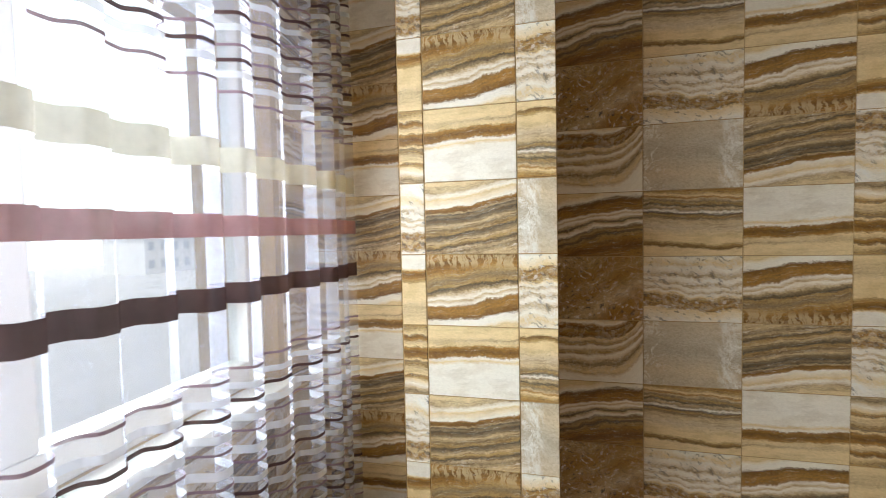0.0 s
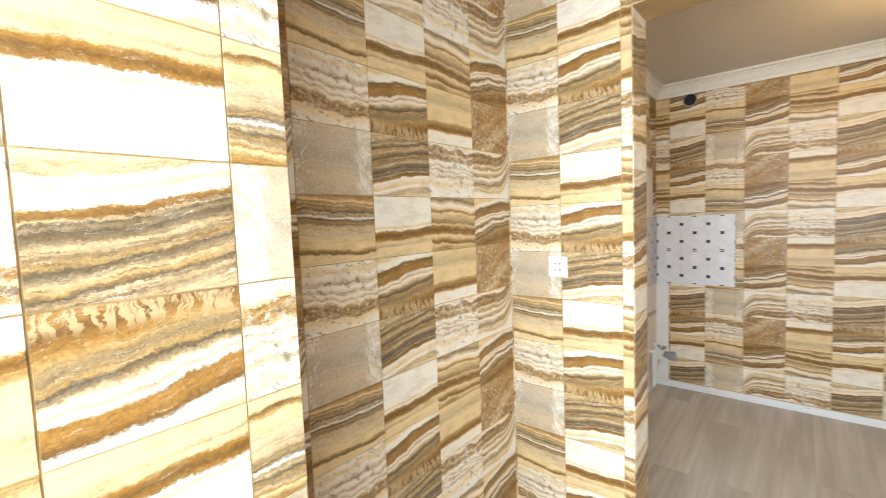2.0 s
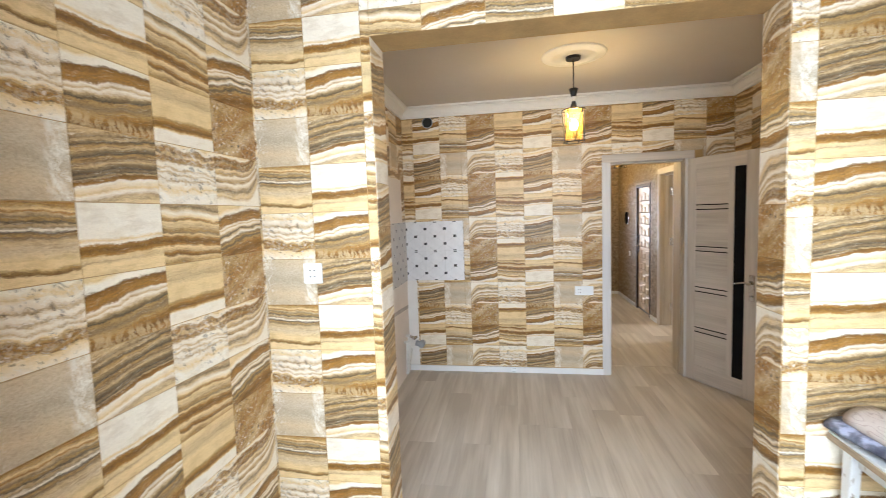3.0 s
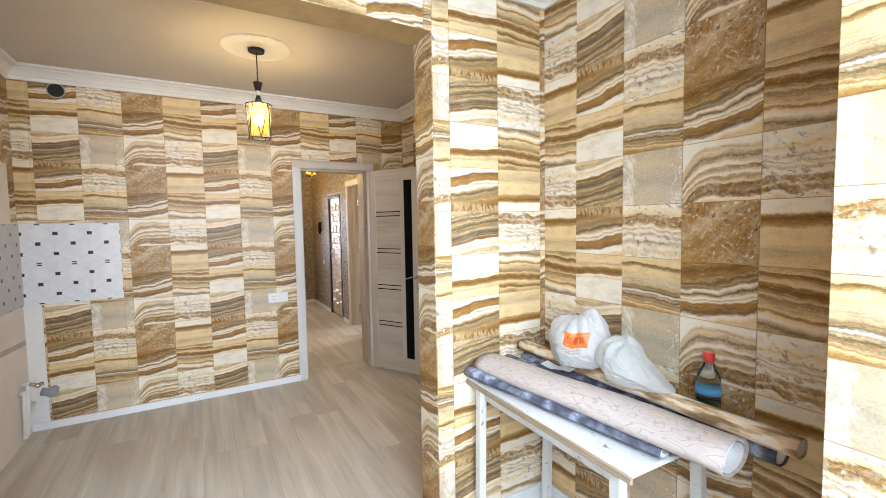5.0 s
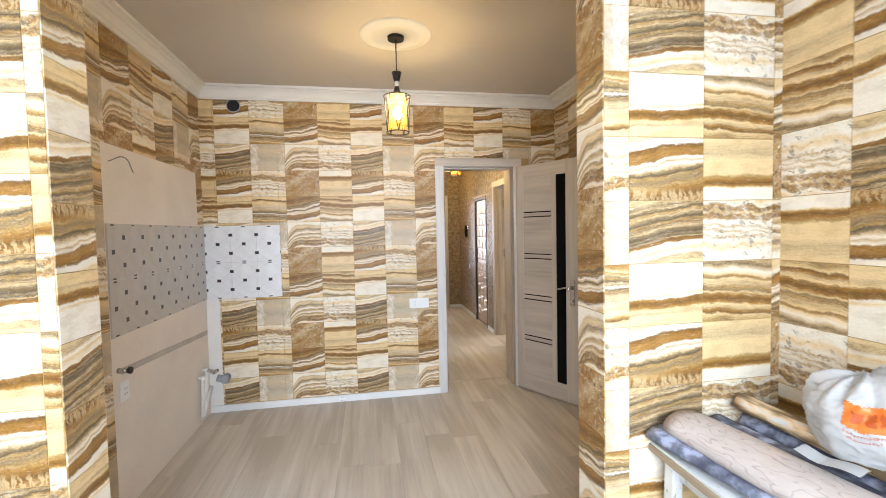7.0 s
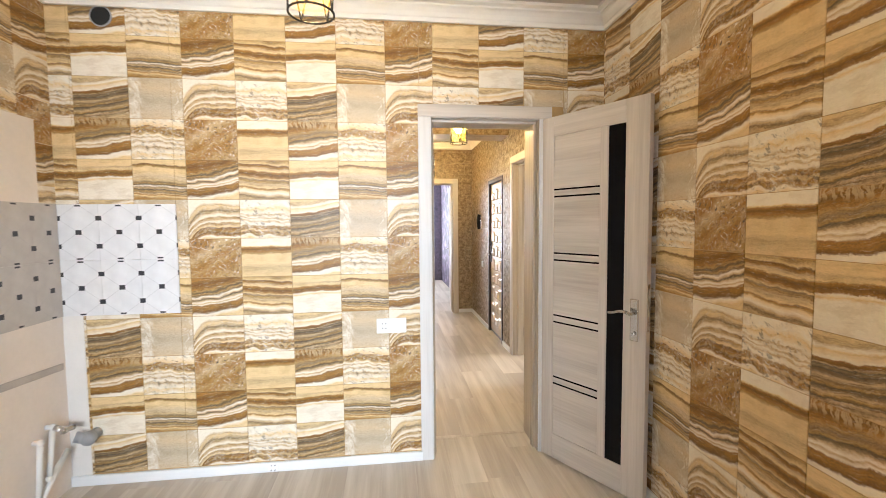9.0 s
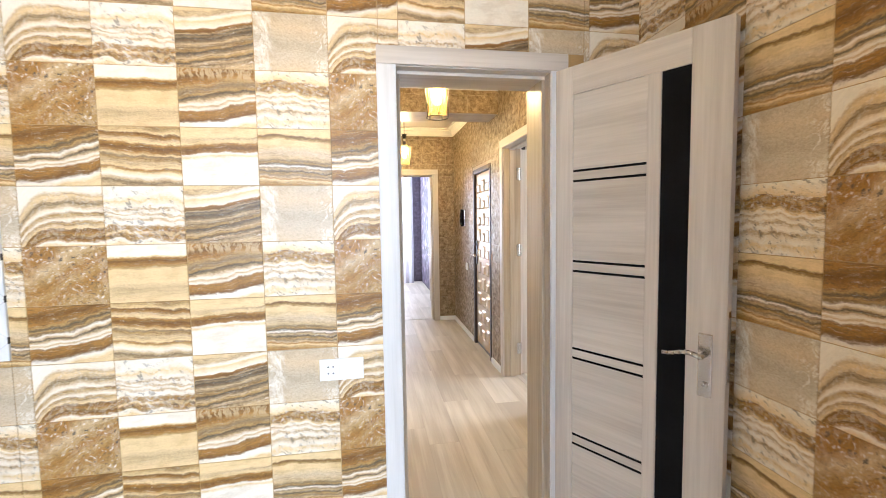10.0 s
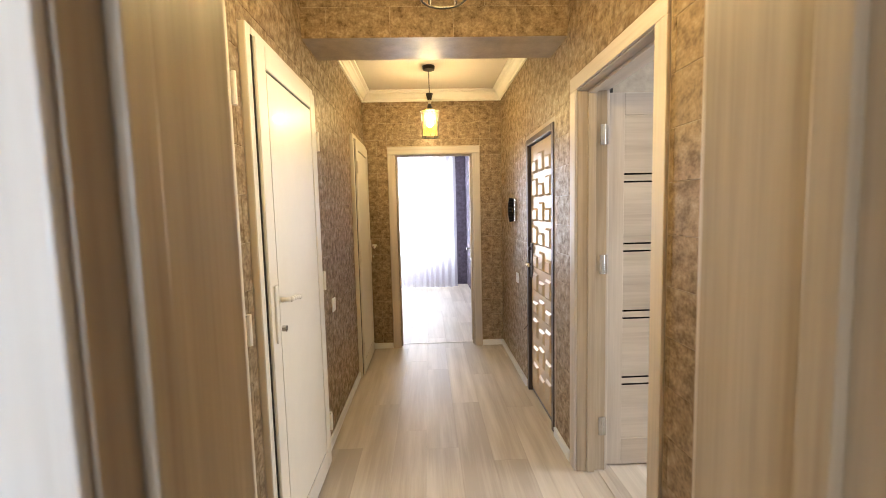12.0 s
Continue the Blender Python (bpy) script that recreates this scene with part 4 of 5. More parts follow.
door_3 = thing("door_3", "doorway in ash casing with a leaf opened away", "door", kind="structure")
casing(door_3, Matrix.Translation((X_BACK, (BD0 + BD1) / 2, 0)) @ Matrix.Rotation(radians(-90), 4, "Z"), (BD1 - BD0) / 2, DOOR_Z, X_BACK_B - X_BACK, stop=(0.05, 0.09))
leaf(door_3, (X_BACK_B + 0.02, BD0 - 0.02), -6, 0.76)


def pvc_door(name, x0, x1, handle_near, label):
    """White plastic door on the hall's left wall, closed; its face looks to -y."""
    root = thing(name, label, "door", kind="structure")
    y = Y_HL
    zt = 2.075

    def bit(nm, a, b, y0, y1, z0, z1, mat=M_PVC, bev=0.006, parent=root, lab=""):
        bm = bmesh.new()
        box(bm, a, b, y0, y1, z0, z1)
        if bev:
            bevel(bm, bev, 2)
        return part(nm, bm, mat, parent, lab)
    f, q = 0.05, 0.085
    bit("frame_post", x0, x0 + f, y - 0.030, y - 0.0005, 0.0, zt)
    bit("frame_post", x1 - f, x1, y - 0.030, y - 0.0005, 0.0, zt)
    bit("frame_head", x0 + f, x1 - f, y - 0.030, y - 0.0005, zt - f, zt)
    a, b, z0, z1 = x0 + f - 0.012, x1 - f + 0.012, 0.012, zt - f + 0.012
    bit("gasket", a - 0.004, b + 0.004, y - 0.033, y - 0.0305, z0, z1 + 0.004, M_GASKET, 0.0)
    lf = bit("leaf_stile", a, a + q, y - 0.048, y - 0.0335, z0, z1)
    bit("leaf_stile", b - q, b, y - 0.048, y - 0.0335, z0, z1)
    bit("leaf_rail", a + q, b - q, y - 0.048, y - 0.0335, z1 - q, z1)
    bit("leaf_rail", a + q, b - q, y - 0.048, y - 0.0335, z0, z0 + q + 0.02)
    bit("panel_gasket", a + q, b - q, y - 0.0412, y - 0.0335, z0 + q + 0.02, z1 - q, M_GASKET, 0.0)
    bit("panel", a + q + 0.010, b - q - 0.010, y - 0.0450, y - 0.0415, z0 + q + 0.030, z1 - q - 0.010, M_PVC, 0.0008, root, "glossy flat white panel")
    hx = a + q / 2 if handle_near else b - q / 2
    d = 1 if handle_near else -1
    pl = bit("handle_plate", hx - 0.016, hx + 0.016, y - 0.058, y - 0.048, 0.93, 1.15, M_PVC, 0.006)
    bm = bmesh.new()
    cyl(bm, (hx, y - 0.07, 1.095), (hx, y - 0.105, 1.095), 0.010, seg=12)
    for k in range(5):
        p, r = k / 5, (k + 1) / 5
        cyl(bm, (hx + d * 0.12 * p, y - 0.105, 1.095 - 0.012 * p * p), (hx + d * 0.12 * r, y - 0.105, 1.095 - 0.012 * r * r), 0.010, seg=12)
    part("lever", bm, M_PVC, pl, "white lever handle", True)
    bm = bmesh.new()
    cyl(bm, (hx, y - 0.07, 0.985), (hx, y - 0.085, 0.985), 0.012, seg=12)
    part("lock", bm, M_CHROME, pl)
    xh = b + 0.004 if handle_near else a - 0.004
    for z in (0.25, 1.05, 1.80):
        bm = bmesh.new()
        cyl(bm, (xh, y - 0.052, z - 0.05), (xh, y - 0.052, z + 0.05), 0.010, seg=12)
        part("hinge", bm, M_PVC, root)
    return root


pvc_door("door_4", 6.08, 6.84, True, "white plastic door next to the kitchen doorway, closed")
pvc_door("door_5", 6.98, 7.83, True, "white plastic hall door with lever handle, closed")
pvc_door("door_6", 9.06, 9.80, False, "white plastic door at the hall's end, closed")


def entrance_door():
    root = thing("door_7", "dark-framed entrance door with embossed gold-beige skin", "door", kind="structure")

    def bit(nm, dims, mat, bev, parent=root, lab=""):
        bm = bmesh.new()
        box(bm, *dims)
        if bev:
            bevel(bm, bev, 2)
        return part(nm, bm, mat, parent, lab)
    y0, y1 = Y_HR - 0.15, Y_HR + 0.008
    bit("frame_post", (EN0, EN0 + 0.045, y0, y1, 0.0, EN_Z), M_FRAME, 0.004)
    bit("frame_post", (EN1 - 0.045, EN1, y0, y1, 0.0, EN_Z), M_FRAME, 0.004)
    bit("frame_head", (EN0 + 0.045, EN1 - 0.045, y0, y1, EN_Z - 0.045, EN_Z), M_FRAME, 0.004)
    bit("sill", (EN0 + 0.045, EN1 - 0.045, y0, y1 - 0.03, 0.0, 0.03), M_FRAME, 0.004)
    yl = Y_HR - 0.018
    lf = bit("leaf", (EN0 + 0.05, EN1 - 0.05, yl - 0.05, yl, 0.032, EN_Z - 0.05), M_ENTRY, 0.004, root, "embossed gold-beige door leaf")
    w = (EN1 - EN0 - 0.10 - 0.10) / 3
    for c in range(3):
        for r in range(10):
            x0, z0 = EN0 + 0.10 + c * w, 0.12 + r * 0.172
            hh = 0.10 if (r + c) % 2 else 0.14
            bm = bmesh.new()
            vs = box(bm, x0 + 0.015, x0 + w - 0.015, yl - 0.002, yl + 0.012, z0, z0 + hh)
            for v in vs:
                if v.co.y > yl + 0.005:
                    v.co.x += 0.02 if v.co.x < x0 + w / 2 else -0.02
                    v.co.z += 0.018 if v.co.z < z0 + hh / 2 else -0.018
            part("embossed_panel", bm, M_ENTRY, lf)
    bit("lock_strip", (EN1 - 0.11, EN1 - 0.055, yl, yl + 0.012, 0.90, 1.16), M_FRAME, 0.004, lf)
    bm = bmesh.new()
    cyl(bm, (EN1 - 0.08, yl, 1.0), (EN1 - 0.08, yl + 0.055, 1.0), 0.010, seg=14)
    cyl(bm, (EN1 - 0.08, yl + 0.052, 1.0), (EN1 - 0.19, yl + 0.052, 1.0), 0.009, seg=14)
    part("lever", bm, M_CHROME, lf, "chrome lever handle", True)
    bm = bmesh.new()
    cyl(bm, (EN1 - 0.08, yl, 1.12), (EN1 - 0.08, yl + 0.03, 1.12), 0.014, seg=14)
    part("knob", bm, M_FRAME, lf, "", True)
    bm = bmesh.new()
    cyl(bm, (EN1 - 0.03, y1, 0.52), (EN1 - 0.10, y1 + 0.05, 0.50), 0.004, seg=8)
    part("chain_pin", bm, M_CHROME, root)


entrance_door()

# ---- lamps ----


def pendant(x, y, label, rose=True):
    root = thing("pendant_lamp", label, "lamp", Matrix.Translation((x, y, CEIL)), "cage pendant lamps")

    def p(nm, bm, mat, lab="", smooth=True):
        ob = part(nm, bm, mat, root, lab, smooth)
        return ob
    bm = bmesh.new()
    cyl(bm, (0, 0, -0.03), (0, 0, -0.0005), 0.048, 0.052, 28)
    p("canopy", bm, M_BLACKM, "black ceiling cup", False)
    bm = bmesh.new()
    cyl(bm, (0, 0, -0.225), (0, 0, -0.028), 0.0035, seg=8)
    p("cord", bm, M_BLACKM)
    bm = bmesh.new()
    cyl(bm, (0, 0, -0.275), (0, 0, -0.222), 0.016, 0.030, 24)
    p("cap", bm, M_BLACKM, "black cone cap")
    bm = bmesh.new()
    cyl(bm, (0, 0, -0.305), (0, 0, -0.274), 0.013, seg=18)
    p("socket", bm, M_PVC)
    bm = bmesh.new()
    cyl(bm, (0, 0, -0.355), (0, 0, -0.304), 0.026, 0.012, 20)
    p("holder", bm, M_BLACKM)
    zt, zb, rt, rb = -0.365, -0.580, 0.080, 0.068
    bm = bmesh.new()
    seg = 32
    rings = []
    for r, z in ((0.055, zt + 0.01), (0.056, zb + 0.02), (0.053, zb + 0.02), (0.052, zt + 0.01)):
        rings.append([bm.verts.new((r * math.cos(2 * math.pi * k / seg), r * math.sin(2 * math.pi * k / seg), z)) for k in range(seg)])
    for i in range(4):
        for k in range(seg):
            a, b = rings[i], rings[(i + 1) % 4]
            bm.faces.new((a[k], a[(k + 1) % seg], b[(k + 1) % seg], b[k]))
    sh = p("shade", bm, M_AMBER, "amber glass cylinder")
    sh.visible_shadow = False

    def wire(points, r, nm):
        bm = bmesh.new()
        for a, b in zip(points, points[1:]):
            cyl(bm, a, b, r, seg=6, caps=False)
        ob = p(nm, bm, M_BLACKM)
        if cage:
            ob.parent = cage[0]
        cage.append(ob)
    cage = []
    for r, z in ((rt, zt), (rb, zb)):
        wire([(r * math.cos(2 * math.pi * k / 28), r * math.sin(2 * math.pi * k / 28), z) for k in range(29)], 0.0036, "cage_ring")
    for k in range(10):
        a0 = 2 * math.pi * (k // 2) / 5
        a1 = a0 + (0.63 if k % 2 else -0.63)
        wire([(rt * math.cos(a0), rt * math.sin(a0), zt), (rb * math.cos(a1), rb * math.sin(a1), zb)], 0.0030, "cage_wire")
    for k in range(3):
        a0 = 2 * math.pi * k / 3 + 0.3
        wire([(0.02 * math.cos(a0), 0.02 * math.sin(a0), zt + 0.015), (rt * math.cos(a0), rt * math.sin(a0), zt)], 0.002, "cage_spoke")
    bm = bmesh.new()
    bmesh.ops.create_uvsphere(bm, u_segments=20, v_segments=14, radius=0.030)
    for v in bm.verts:
        v.co.z = v.co.z * (1.5 if v.co.z > 0 else 1.1) - 0.47
    bl = p("bulb", bm, M_BULB, "glowing filament bulb")
    bl.visible_shadow = False
    if rose:
        bm = bmesh.new()
        prof = [(0.0, -0.012), (0.12, -0.012), (0.135, -0.018), (0.16, -0.018), (0.175, -0.010), (0.20, -0.010), (0.212, -0.005), (0.215, 0.0)]
        rings = [[bm.verts.new((max(r, 0.001) * math.cos(2 * math.pi * k / 56), max(r, 0.001) * math.sin(2 * math.pi * k / 56), CEIL - 0.0005 + z)) for k in range(56)] for r, z in prof]
        for a, b in zip(rings, rings[1:]):
            for k in range(56):
                bm.faces.new((a[k], a[(k + 1) % 56], b[(k + 1) % 56], b[k]))
        ro = tagged(finish("ceiling_rose", bm, M_CORNICE, True), "round white moulded ceiling rose above the lamp", "ceiling rose")
        ro.matrix_world = Matrix.Translation((x, y, 0))


pendant(*KITCHEN_LAMP, "lit amber glass pendant in a black wire cage")
pendant(*HALL_LAMP, "lit cage pendant in the front hall", False)
pendant(*BACK_LAMP, "lit cage pendant in the back hall", False)

# ---- fixtures on the walls ----


def wall_plate(name, m, w, h, label, category, cells, group=""):
    """Plate in the wall plane: local x across, y up, z out."""
    root = thing(name, label, category, m, group)
    bm = bmesh.new()
    box(bm, -w / 2, w / 2, -h / 2, h / 2, 0.002, 0.010)
    bevel(bm, 0.003, 2)
    part("plate", bm, M_SOCKET, root)
    n = len(cells)
    for k, c in enumerate(cells):
        x = -w / 2 + w * (k + 0.5) / n
        bm = bmesh.new()
        q = min(w / n, h) * 0.40
        box(bm, x - q, x + q, -q, q, 0.010, 0.0125)
        bevel(bm, 0.001, 1)
        part("insert" if c == "socket" else "rocker", bm, M_SOCKET, root)
        if c == "socket":
            for i in (-1, 1):
                for j in (-1, 1):
                    bm = bmesh.new()
                    cyl(bm, (x + i * 0.0095, j * 0.013, 0.0124), (x + i * 0.0095, j * 0.013, 0.0131), 0.0032, seg=10)
                    part("pin_hole", bm, M_DARKHOLE, root)
    return root


wall_plate("wall_socket", facing_east(X_OPEN) @ Matrix.Translation((-4.13, 1.345, 0)), 0.082, 0.086, "white wall socket with four holes on onyx paper", "socket", ["socket"])
wall_plate("wall_socket", facing_east(X_END) @ Matrix.Translation((-2.636, 0.812, 0)), 0.170, 0.086, "white socket and switch pair beside the door", "socket", ["socket", "switch"])
wall_plate("light_switch", facing_north(Y_HL) @ Matrix.Translation((8.20, 0.83, 0)), 0.082, 0.086, "white light switch on the taupe hall wall", "switch", ["switch"])
wall_plate("light_switch", facing_south(Y_HR) @ Matrix.Translation((-9.08, 0.83, 0)), 0.082, 0.086, "cream light switch below the intercom", "switch", ["switch"])
wall_plate("wall_socket", facing_north(Y_N) @ Matrix.Translation((4.56, 0.63, 0)), 0.075, 0.10, "white socket box set in bare plaster", "socket", ["socket"])
wall_plate("cable_outlet", facing_east(X_END - 0.017) @ Matrix.Translation((-3.31, 0.032, 0)), 0.055, 0.032, "small white outlet in the baseboard", "socket", ["socket"])


def intercom():
    root = thing("intercom", "black and silver intercom handset on the hall wall", "intercom", facing_south(Y_HR) @ Matrix.Translation((-9.14, 1.413, 0.003)))
    bm = bmesh.new()
    box(bm, -0.045, 0.045, -0.10, 0.10, 0.0, 0.022)
    bevel(bm, 0.006)
    part("base", bm, M_CHROME, root, "silver base")
    bm = bmesh.new()
    for k in range(8):
        a, b = k / 8, (k + 1) / 8
        z0, z1 = 0.045 - 0.05 * (a - 0.5) ** 2, 0.045 - 0.05 * (b - 0.5) ** 2
        cyl(bm, (-0.012, -0.10 + 0.2 * a, z0), (-0.012, -0.10 + 0.2 * b, z1), 0.022, seg=12)
    part("handset", bm, M_BLACK, root, "glossy black handset", True)


intercom()


def vent_hole():
    root = thing("vent_hole", "round dark vent opening below the cornice", "vent", facing_east(X_END) @ Matrix.Translation((-4.09, 2.472, 0.0)))
    bm = bmesh.new()
    cyl(bm, (0, 0, 0.0022), (0, 0, 0.0034), 0.047, seg=32)
    part("opening", bm, M_DARKHOLE, root)
    bm = bmesh.new()
    seg = 32
    rings = [[bm.verts.new((r * math.cos(2 * math.pi * k / seg), r * math.sin(2 * math.pi * k / seg), z)) for k in range(seg)] for r, z in ((0.047, 0.002), (0.047, 0.006), (0.053, 0.005), (0.054, 0.002))]
    for a, b in zip(rings, rings[1:]):
        for k in range(seg):
            bm.faces.new((a[k], a[(k + 1) % seg], b[(k + 1) % seg], b[k]))
    part("rim", bm, M_GREY, root)


vent_hole()

# plaster beside the kitchen corner, grey groove, stub and loose wire
plaster_patch = structure("plaster_patch", [(X_END - 0.003, X_END, 4.255, Y_N, 0.0, 0.925)], M_WHITE_PAPER, "bare white plaster strip beside the kitchen corner")
bm = bmesh.new()
mg = Matrix.Translation((5.15, Y_N - 0.002, 0.70)) @ Matrix.Rotation(radians(3.5), 4, "Y")
box(bm, -0.60, 0.60, -0.003, 0.002, -0.018, 0.018, mg)
bevel(bm, 0.002, 1)
tagged(finish("filled_groove", bm, M_GROOVE), "grey filled pipe groove across bare plaster", "groove", kind="structure")
stub = thing("pipe_stub", "capped water pipe stub coming out of plaster", "pipe", Matrix.Translation((4.52, Y_N, 0.75)))
bm = bmesh.new()
cyl(bm, (0, 0, 0), (0, -0.05, 0), 0.014, seg=16)
part("stub", bm, M_CHROME, stub, "", True)
bm = bmesh.new()
cyl(bm, (0, -0.05, 0), (0, -0.065, 0), 0.019, seg=6)
part("plug", bm, M_BLACKM, stub)
cu = bpy.data.curves.new("loose_wire", "CURVE")
cu.dimensions, cu.bevel_depth = "3D", 0.003
sp = cu.splines.new("BEZIER")
sp.bezier_points.add(2)
for q, co in zip(sp.bezier_points, ((4.53, Y_N - 0.002, 1.83), (4.62, Y_N - 0.03, 1.865), (4.74, Y_N - 0.015, 1.80))):
    q.co, q.handle_left_type, q.handle_right_type = co, "AUTO", "AUTO"
cu.materials.append(M_GREY)
tagged(new("loose_wire", cu), "short grey cable end sticking from plaster", "cable")


def pipes():
    root = thing("water_pipes", "white plastic water pipes with chrome valve in the corner", "pipes")
    y = Y_N - 0.035

    def run(nm, pts, r, mat, lab=""):
        bm = bmesh.new()
        for a, b in zip(pts, pts[1:]):
            cyl(bm, a, b, r, seg=14)
        for q in pts[1:-1]:
            s = bmesh.ops.create_uvsphere(bm, u_segments=12, v_segments=8, radius=r * 1.35)
            bmesh.ops.translate(bm, vec=Vector(q), verts=s["verts"])
        part(nm, bm, mat, root, lab, True)
    run("cold_pipe", [(5.53, Y_N - 0.005, 0.36), (5.53, y, 0.36), (5.50, y, 0.07), (5.70, y, 0.24)], 0.0125, M_PIPE)
    run("hot_pipe", [(5.61, Y_N - 0.005, 0.40), (5.61, y, 0.40), (5.57, y, 0.16), (5.68, y, 0.22)], 0.0125, M_PIPE)
    run("valve", [(5.61, y, 0.40), (5.61, y - 0.05, 0.38), (5.66, y - 0.06, 0.375)], 0.014, M_CHROME, "chrome angle valve")
    run("drain_elbow", [(X_END - 0.002, 4.22, 0.29), (X_END - 0.07, 4.22, 0.29), (X_END - 0.09, 4.27, 0.31)], 0.028, M_GREY, "grey drain elbow")


pipes()


def splash_tiles():
    root = tagged(new("backsplash"), "white diamond-pattern tile backsplash with dark lozenges", "backsplash")
    tw, th = 0.1965, 0.294
    for fm, us in ((facing_east(X_END), [(-Y_N + 0.006, -3.77)]), (facing_north(Y_N), [(4.475, X_END - 0.008)])):
        for u0, u1 in us:
            # the north run takes the copy with the shade in its colour
            shaded = fm[0][3] < 1
            end = u1 + 0.039 if shaded else u1
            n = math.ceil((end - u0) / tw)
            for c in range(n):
                a = u0 + c * tw if not shaded else end - (n - c) * tw
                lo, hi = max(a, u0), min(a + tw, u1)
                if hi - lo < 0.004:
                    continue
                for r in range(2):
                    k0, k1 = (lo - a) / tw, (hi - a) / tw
                    me = piece_mesh(("splash", shaded, round(k0, 3), round(k1, 3)), hi - lo, th, M_SPLASH_SHADED if shaded else M_SPLASH, (k0, 0, k1, 1), 0.008, 0.0002, 0.0003)
                    ob = new("tile", me)
                    ob.parent = root
                    ob.matrix_world = fm @ Matrix.Translation((lo, 0.925 + r * th, 0))


splash_tiles()

# ---- loggia: window and curtain ----


def window(name, x, y0, y1, z0, z1, mull, label, wide=0.075):
    root = thing(name, label, "window", kind="structure")

    def bit(nm, dims, mat=M_PVC, bev=0.006, lab=""):
        bm = bmesh.new()
        box(bm, *dims)
        if bev:
            bevel(bm, bev, 2)
        return part(nm, bm, mat, root, lab)
    bit("frame_post", (x, x + 0.07, y0, y0 + wide, z0, z1))
    bit("frame_post", (x, x + 0.07, y1 - wide, y1, z0, z1))
    bit("frame_rail", (x, x + 0.07, y0 + wide, y1 - wide, z0, z0 + wide))
    bit("frame_rail", (x, x + 0.07, y0 + wide, y1 - wide, z1 - wide, z1))
    ys = [y0 + wide]
    for q in mull:
        bit("mullion", (x, x + 0.07, q - 0.05, q + 0.05, z0 + wide, z1 - wide))
        ys += [q - 0.05, q + 0.05]
    ys.append(y1 - wide)
    for k in range(0, len(ys), 2):
        p = bit("pane", (x + 0.03, x + 0.034, ys[k], ys[k + 1], z0 + wide, z1 - wide), M_PANE, 0.0)
        p.visible_shadow = False
    return root


window("window_1", 1.03, WIN_Y0, WIN_Y1, WIN_Z0, WIN_Z1, (2.78, 3.50), "white plastic window behind a striped sheer curtain")
bm = bmesh.new()
box(bm, 1.10, X_WIN + 0.06, WIN_Y0 - 0.03, WIN_Y1 + 0.03, WIN_Z0 - 0.03, WIN_Z0)
bevel(bm, 0.008, 2)
tagged(finish("window_sill", bm, M_PVC), "white plastic window sill", "window sill", kind="structure")
window("window_2", X_FAR + 0.26, 1.66, 3.7, 0.45, 2.4, (2.68,), "white plastic window of the far room")
# never in view; put there to go with the side room's fill lamp
window("window_3", 0.0, 6.6, 8.0, 0.8, 2.2, (7.3,), "white plastic window added out of view in the side room").matrix_world = Matrix.Translation((0, -1.72, 0)) @ Matrix.Rotation(radians(-90), 4, "Z")


def fold_x(y):
    """Depth of the curtain's folds along its width: wide and lazy, then gathered towards the wall."""
    if y < 3.80:
        k = (y - 1.95) / 0.115
    else:
        k = (3.80 - 1.95) / 0.115 + (y - 3.80) / 0.105
    s = math.sin(2 * math.pi * k + 1.3 * math.sin(k * 0.9))
    amp = 0.024 + 0.011 * math.sin(k * 1.7 + 0.5)
    return amp * math.tanh(2.2 * s) / math.tanh(2.2)


def curtain():
    root = thing("curtain", "white sheer curtain with plum, pink and cream woven stripes", "curtain")
    y0, y1, X = 1.95, 4.33, 1.335
    n = 900

    def sheet(z0, z1, off, rows=2):
        bm = bmesh.new()
        prev = None
        for i in range(n + 1):
            y = y0 + (y1 - y0) * i / n
            d = (fold_x(y + 0.001) - fold_x(y - 0.001)) / 0.002
            ln = math.hypot(1, d)
            col = []
            for r in range(rows):
                z = z0 + (z1 - z0) * r / (rows - 1)
                sway = 1.0 + 0.25 * (1.3 - z) * 0.3
                col.append(bm.verts.new((X + fold_x(y) * sway + off / ln, y - off * d / ln, z)))
            if prev:
                for r in range(rows - 1):
                    bm.faces.new((prev[r], col[r], col[r + 1], prev[r + 1]))
            prev = col
        return bm
    part("sheer", sheet(0.03, 2.47, 0.0, 12), M_SHEER, root, "", True)
    for nm, z0, z1, mat in (("cream_band", 1.663, 1.715, M_CREAM), ("pink_band", 1.530, 1.574, M_PINK), ("plum_band", 1.390, 1.434, M_PLUM)):
        part(nm, sheet(z0, z1, 0.0012), mat, root, "", True)
    z, k = 1.255, 0
    while z > 0.1:
        thin = (0.006, 0.014, 0.008, 0.016, 0.005, 0.018)[k % 6]
        mat = (M_MAUVE, M_WHITEBAND, M_PLUM, M_WHITEBAND, M_MAUVE, M_WHITEBAND)[k % 6]
        part("stripe", sheet(z - thin, z, 0.0012), mat, root, "", True)
        z -= 0.034
        k += 1
    z, k = 1.826, 0
    while z < 2.42:
        thin = (0.006, 0.014, 0.008)[k % 3]
        mat = (M_MAUVE, M_WHITEBAND, M_PLUM)[k % 3]
        part("stripe", sheet(z, z + thin, 0.0012), mat, root, "", True)
        z += 0.032
        k += 1
    rod = thing("curtain_rail", "slim white ceiling curtain rail above the window", "curtain rail")
    bm = bmesh.new()
    box(bm, 1.30, 1.37, 1.75, 4.34, 2.47, 2.50)
    bevel(bm, 0.004)
    part("rail", bm, M_PVC, rod)


curtain()


